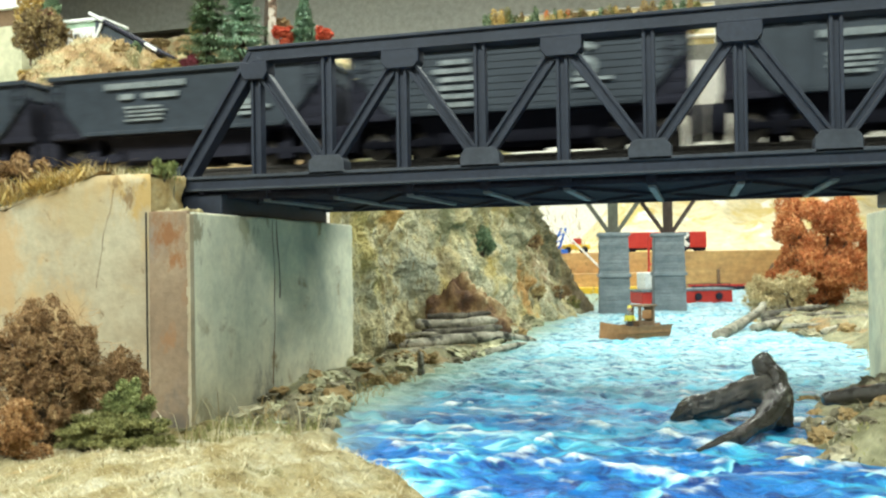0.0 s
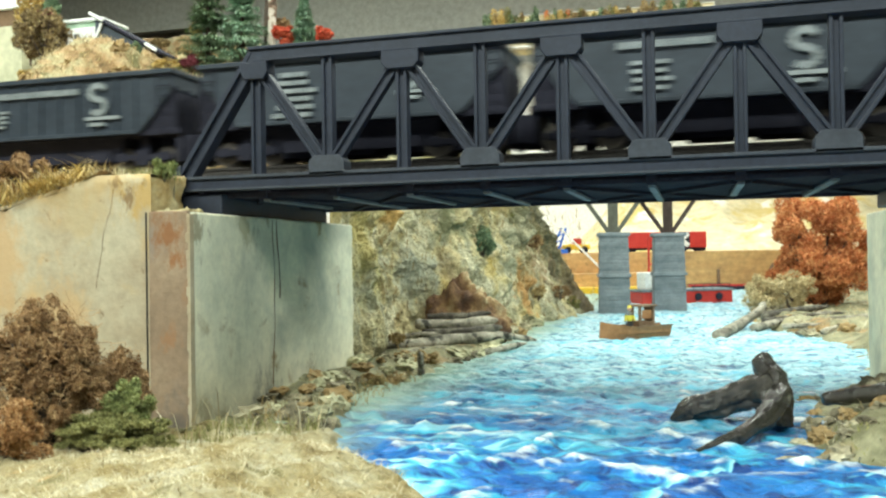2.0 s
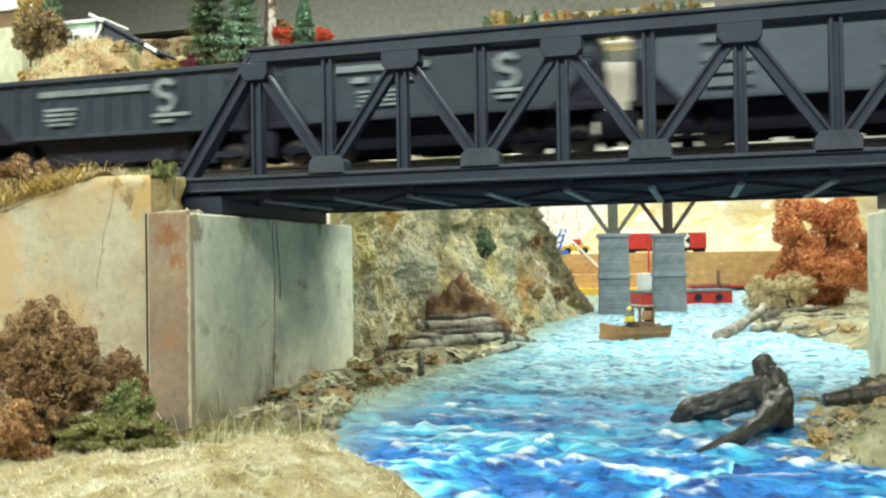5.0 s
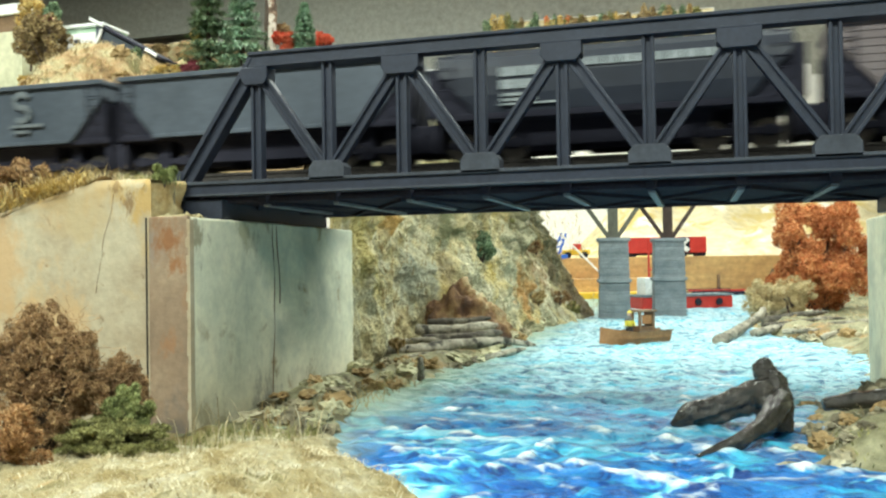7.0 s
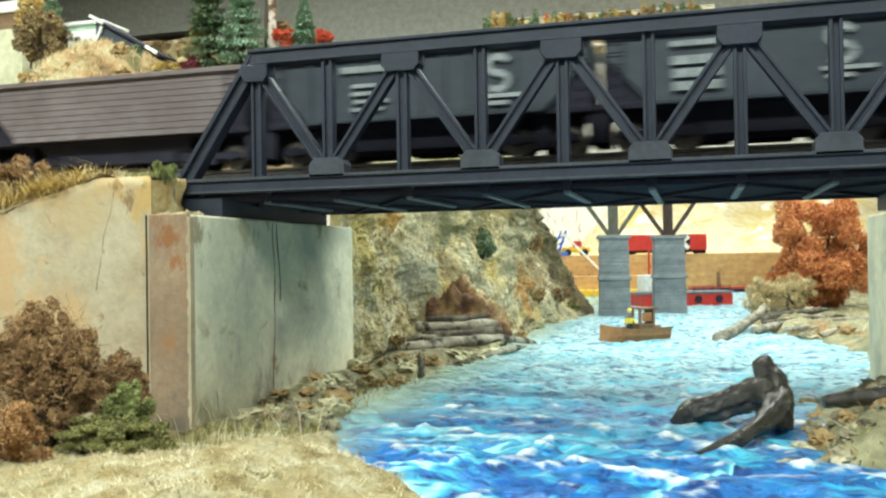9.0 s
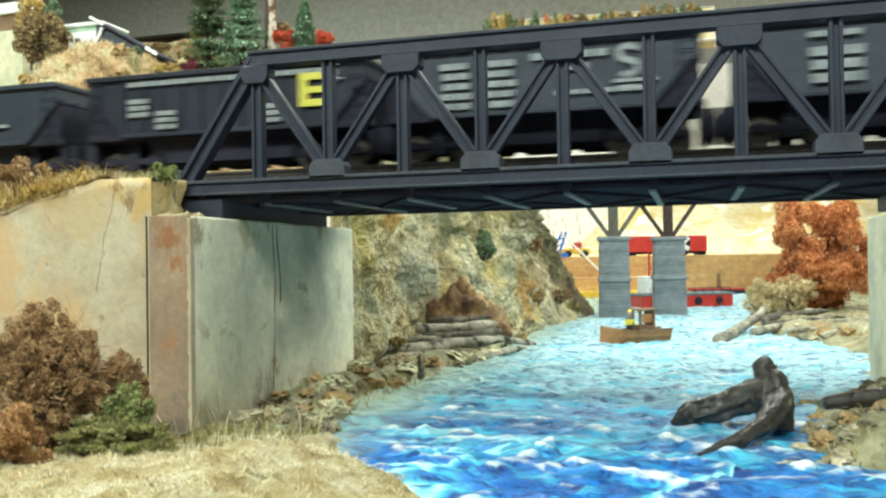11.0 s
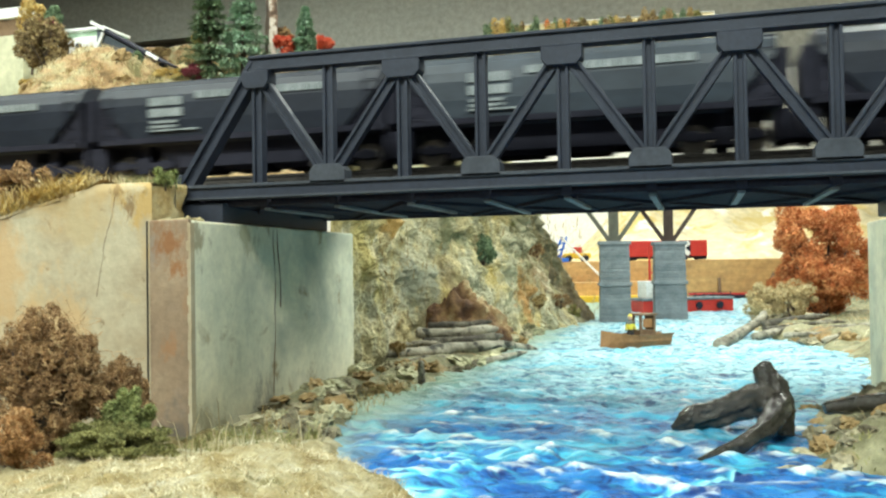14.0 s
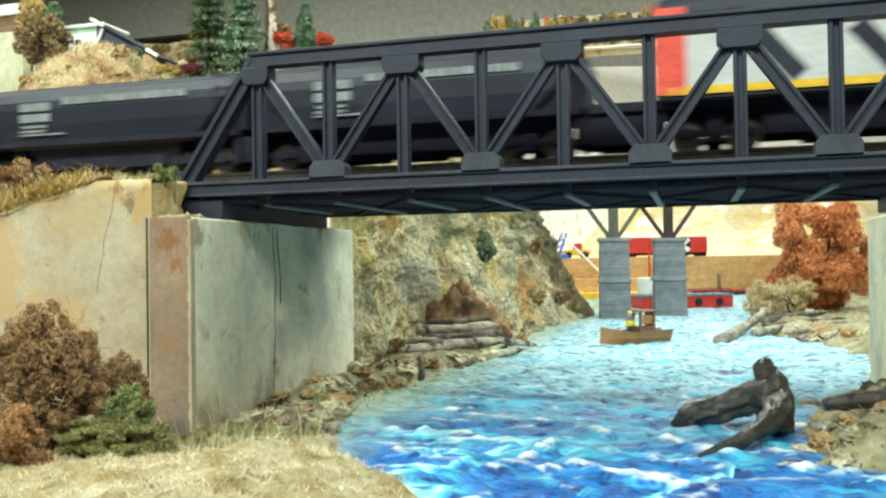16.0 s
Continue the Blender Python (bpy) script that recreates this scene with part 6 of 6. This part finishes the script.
strands("cliff_weeds", "dry weeds in the cracks of the cliff", LEAF_TAN, 700, lambda q: (lambda y, z: (cx(y) + 0.05 * (1 - z / 0.3) ** 1.6 + 0.004, y, z))(q.uniform(0.25, 1.25), q.uniform(0.01, 0.2)), 0.012, 0.0005, 11, 1.4)
def on_hill(q):
    x, y = q.uniform(-0.62, -0.10), q.uniform(0.20, 0.60)
    return x, y, hillside(x, y) - 0.001


strands("hill_grass", "dry tufted grass over the sandy hill", LEAF_PALE, 15000, on_hill, 0.0065, 0.00035, 12, 1.6)
strands("hill_scrub", "low dark scrub over the sandy hill", LEAF_UMBER, 6500, on_hill, 0.006, 0.0004, 13, 1.6)
strands("green_tuft", "pale green grass beside the track", FRESH, 260, lambda q: (min(-0.047, q.gauss(-0.068, 0.013)), q.uniform(-0.04, -0.015), 0.158), 0.008, 0.00025, 5, 1.0)

r = random.Random(15)
for i in range(16):
    x, y = r.uniform(-0.55, -0.24), r.uniform(0.26, 0.46)
    stone(x, y, hillside(x, y) - 0.002, r.uniform(0.005, 0.011), OCHRE if i % 3 else ROCK, "outcrops on the hill", 200 + i * 0.37, "ochre rock outcrop on the hill")

# ---------------------------------------------------------------- trees and house on the hillside
def conifer(x, y, z, h, rad, mat, seed, label):
    """A model fir: whorls of drooping boughs, each set with short needles."""
    root = thing("conifer", label, "tree", "conifers on the hill", pose(x, y, z))
    bm = bmesh.new()
    rod(bm, (0, 0, -0.02), (0, 0, h * 0.97), rad * 0.11, rad * 0.02, 7)
    part("trunk", bm, BARK, root)
    q = random.Random(seed)
    verts, faces = [], []
    whorls = 15
    for w in range(whorls):
        t = (w + q.uniform(-0.3, 0.3)) / whorls
        reach = rad * (1 - max(t, 0)) ** 0.8 * q.uniform(0.82, 1.1) + rad * 0.05
        for j in range(11):
            a = j * math.tau / 11 + q.uniform(-0.3, 0.3) + w
            length = reach * q.uniform(0.65, 1.15)
            for _ in range(80):
                f = q.uniform(0.12, 1.0)
                rr = length * f
                spread = a + q.gauss(0, 0.16)
                p = Vector((rr * math.cos(spread), rr * math.sin(spread), h * (0.10 + 0.88 * max(t, 0)) - rr * 0.34 + 0.16 * length * f * f + q.gauss(0, 0.0012)))
                d = Vector((math.cos(a) + q.gauss(0, 0.5), math.sin(a) + q.gauss(0, 0.5), -0.2 + q.gauss(0, 0.5))).normalized()
                s = d.cross(Vector((0, 0, 1))).normalized()
                l = 0.0034 * q.uniform(0.6, 1.4)
                i = len(verts)
                verts += [p - d * l * 0.4, p + s * l * 0.26, p + d * l, p - s * l * 0.26]
                faces += [(i, i + 1, i + 2), (i, i + 2, i + 3)]
    part("crown", raw("crown", verts, faces, mat, False), mat, root)
    return root


conifer(-0.250, 0.363, 0.304, 0.146, 0.039, LEAF_PINE, 1, "dark green model conifer on the hill")
conifer(-0.209, 0.366, 0.296, 0.134, 0.044, LEAF_PALEPINE, 2, "frosted pale green model conifer on the hill")
conifer(-0.142, 0.384, 0.314, 0.088, 0.022, LEAF_PALEPINE, 3, "slim frosted green conifer on the hill")
PALE_BARK = varied("pale_bark", [(0.40, (0.07, 0.04, 0.025)), (0.5, (0.24, 0.15, 0.10)), (0.58, (0.62, 0.54, 0.46))], 70, 0.9, fine=200, bump_size=0.002)
log("bare_trunk", "bare brown broken tree trunk with pale bark", "tree", [(-0.181, 0.381, 0.30), (-0.180, 0.380, 0.36), (-0.179, 0.380, 0.43)], 0.0052, 0.0044, PALE_BARK, "", 71)
log("bare_trunk", "thin dark dead trunk behind the conifers", "tree", [(-0.197, 0.398, 0.31), (-0.194, 0.397, 0.37), (-0.193, 0.397, 0.43)], 0.0036, 0.0030, BARK, "", 73)
for x, y, z, a, b, mt, sd, lb in ((-0.163, 0.378, 0.346, 0.015, 0.0125, LEAF_RED, 1, "bright red autumn bush"), (-0.116, 0.380, 0.346, 0.011, 0.0085, LEAF_RED, 2, "bright red autumn bush"), (-0.262, 0.345, 0.316, 0.012, 0.011, LEAF_MAROON, 3, "dark red autumn bush"),
                               (-0.176, 0.396, 0.352, 0.012, 0.016, LEAF_BROWN, 4, "dull dark brush"), (-0.352, 0.372, 0.346, 0.007, 0.009, LEAF_PINE, 5, "small dark green bush"),
                               (-0.270, 0.372, 0.362, 0.007, 0.010, LEAF_OCHRE, 6, "yellow autumn bush"), (-0.470, 0.335, 0.312, 0.017, 0.010, LEAF_OCHRE, 8, "tan brush"), (-0.290, 0.345, 0.318, 0.016, 0.008, LEAF_OCHRE, 9, "yellow-tan brush"),
                               (-0.500, 0.400, 0.402, 0.012, 0.011, LEAF_MAROON, 10, "dark red autumn bush"), (-0.515, 0.43, 0.415, 0.014, 0.018, LEAF_PINE, 11, "dark green brush")):
    shrub("shrub", lb + " on the hill", (x, y, z), (a, a, b), 3600, 0.0021, mt, 120 + sd, "hill bushes", 5, 18)


def autumn_tree(x, y, z, h, rad, mat, seed, label, count=9000):
    root = thing("autumn_tree", label, "tree", "autumn trees on the hill", pose(x, y, z))
    q = random.Random(seed)
    bm = bmesh.new()
    rod(bm, (0, 0, -0.01), (0.002, 0, h * 0.45), rad * 0.07, rad * 0.05, 7)
    for i in range(9):
        a = i * 2.4
        rod(bm, (0.002, 0, h * (0.25 + 0.03 * i)), (math.cos(a) * rad * 0.7, math.sin(a) * rad * 0.7, h * (0.5 + 0.045 * i)), rad * 0.035, rad * 0.012, 5)
    part("trunk", bm, BARK, root)
    v, f = leaves((0, 0, h * 0.62), (rad, rad, h * 0.42), count, 0.0022, seed, 0.6, lumps=70)
    part("crown", raw("crown", v, f, mat, False), mat, root)
    return root


autumn_tree(-0.458, 0.345, 0.312, 0.100, 0.036, LEAF_UMBER, 31, "tan-brown autumn tree on the hill")
autumn_tree(-0.548, 0.430, 0.372, 0.092, 0.024, LEAF_OCHRE, 32, "yellow-olive autumn tree on the hill", 3600)

# the low green-walled house whose dark roof runs down the slope
house = thing("hill_house", "low white and green model house with a long dark sloping roof", "house", at=pose(-0.500, 0.450, 0.0))
bm = bmesh.new()
box(bm, -0.012, 0.046, 0.004, 0.050, 0.36, 0.4190, 0.0006)
part("wall", bm, LEAF_PALEPINE, house, "pale green wall")
bm = bmesh.new()
box(bm, -0.016, 0.047, -0.002, 0.054, 0.4190, 0.4225, 0.0006)
part("roof", bm, WHITE, house, "white roof edge")
bm = bmesh.new()
box(bm, -0.018, 0.052, -0.016, 0.004, 0.360, 0.4060, 0.0006)
part("porch", bm, WHITE, house, "white porch front")
for xx in (0.002, 0.020):
    bm = bmesh.new()
    box(bm, xx - 0.004, xx + 0.004, -0.0172, -0.0162, 0.380, 0.398, 0.0003)
    part("window", bm, CAR_GREY, house)
wing_roof = thing("covered_ramp", "long grey roofed ramp with dark edge descending the hill", "ramp")
bm = bmesh.new()
beam(bm, (-0.452, 0.440, 0.4180), (-0.350, 0.440, 0.3610), 0.036, 0.0028, 0.0004)
part("roof", bm, UNDER, wing_roof, "dark roof")
bm = bmesh.new()
prism(bm, [(-0.448, 0.350), (-0.362, 0.345), (-0.362, 0.3640), (-0.448, 0.4120)], 0.012)
bmesh.ops.translate(bm, verts=bm.verts, vec=(0, 0.440, 0))
part("side_wall", bm, CAR_BLUE, wing_roof, "grey side wall")
for (p, q), nm in ((((-0.452, 0.4215, 0.4195), (-0.432, 0.4215, 0.4085)), "edge_board"), (((-0.372, 0.4215, 0.3745), (-0.356, 0.4215, 0.3650)), "edge_board"), (((-0.436, 0.4245, 0.4060), (-0.446, 0.4245, 0.3850)), "post")):
    bm = bmesh.new()
    beam(bm, p, q, 0.003, 0.004, 0.0004)
    part(nm, bm, WHITE, wing_roof, "white board")

cottage = thing("hill_cottage", "small white-roofed model cottage among red bushes", "house", at=pose(-0.640, 0.500, 0.0))
bm = bmesh.new()
box(bm, -0.05, 0.020, 0.0, 0.04, 0.30, 0.462, 0.0006)
part("wall", bm, CABIN, cottage)
bm = bmesh.new()
prism(bm, [(-0.056, 0.462), (0.026, 0.462), (0.018, 0.476), (-0.050, 0.476)], 0.026)
bmesh.ops.translate(bm, verts=bm.verts, vec=(0, 0.020, 0))
part("roof", bm, WHITE, cottage, "white roof")
terrace = slab("terrace_wall", -0.86, -0.588, 0.46, 0.54, 0.15, 0.426, PALE_WALL, label="pale cream terrace wall below the cottage", category="wall")

# low tan ridge far behind the hill, dotted with dark scrub
sheet("far_ridge", list(np.linspace(-1.42, -0.86, 60)), list(np.linspace(1.45, 1.95, 40)),
      lambda x, y: -0.04 + 0.785 * math.exp(-((y - 1.72) / 0.17) ** 4) * float(np.interp(x, [-1.42, -1.30, -1.05, -0.86], [0.90, 1.0, 0.995, 0.94])) + 0.012 * fbm(x * 16, y * 16, 6, 4), HILL, label="tan plaster ridge behind the hill", category="hillside")
q = random.Random(41)
for i in range(9):
    a = q.uniform(0.014, 0.024)
    shrub("shrub", "dark olive brush on the far ridge", (q.uniform(-1.28, -1.02), 1.56 + q.uniform(-0.02, 0.02), q.uniform(0.63, 0.69)), (a, a, a * 0.6), 900, 0.0060, LEAF_UMBER, 160 + i, "brush on the far ridge", 4, 8)

# ---------------------------------------------------------------- long scenic panel high on the grey wall
panel = thing("scenic_panel", "long narrow shelf of small autumn trees set in the grey wall", "diorama", at=pose(-0.035, 2.82, 0.012, 0, 0, 4))
bm = bmesh.new()
box(bm, -0.455, 0.388, 0.0, 0.006, 0.86, 1.012, 0.0)
part("backing", bm, CREAM, panel)
for nm, a in (("frame", (-0.458, 0.391, -0.006, 0.0, 1.008, 1.0105)), ("frame", (-0.458, -0.455, -0.006, 0.0, 0.86, 1.008)), ("frame", (0.388, 0.391, -0.006, 0.0, 0.86, 1.008)), ("shelf", (-0.458, 0.391, -0.045, 0.0, 0.880, 0.886))):
    bm = bmesh.new()
    box(bm, *a, 0.0008)
    part(nm, bm, WHITE, panel)
q = random.Random(77)
for i in range(40):
    v, f = leaves((-0.44 + i * 0.0195 + q.uniform(-0.006, 0.006), -0.022 + q.uniform(-0.01, 0.01), 0.958), (0.026, 0.014, q.uniform(0.055, 0.078)), 1000, 0.0055, 300 + i, lumps=6)
    mt = q.choice((LEAF_UMBER, LEAF_OCHRE, LEAF_TAN, LEAF_GREEN, LEAF_OCHRE, LEAF_ORANGE, LEAF_PINE))
    part("small_tree", raw("small_tree", v, f, mt, False), mt, panel)


def motions():
    """The train rolls left at an even pace for the whole clip."""
    times = [0, 1 / 30] + list(range(1, 16)) + [16 - 1 / 30, 16]
    for T, root in CARS:
        walk(root, [(t, pose(LEAD - SPEED * (t - T), YC, RZ)) for t in times])


motions()
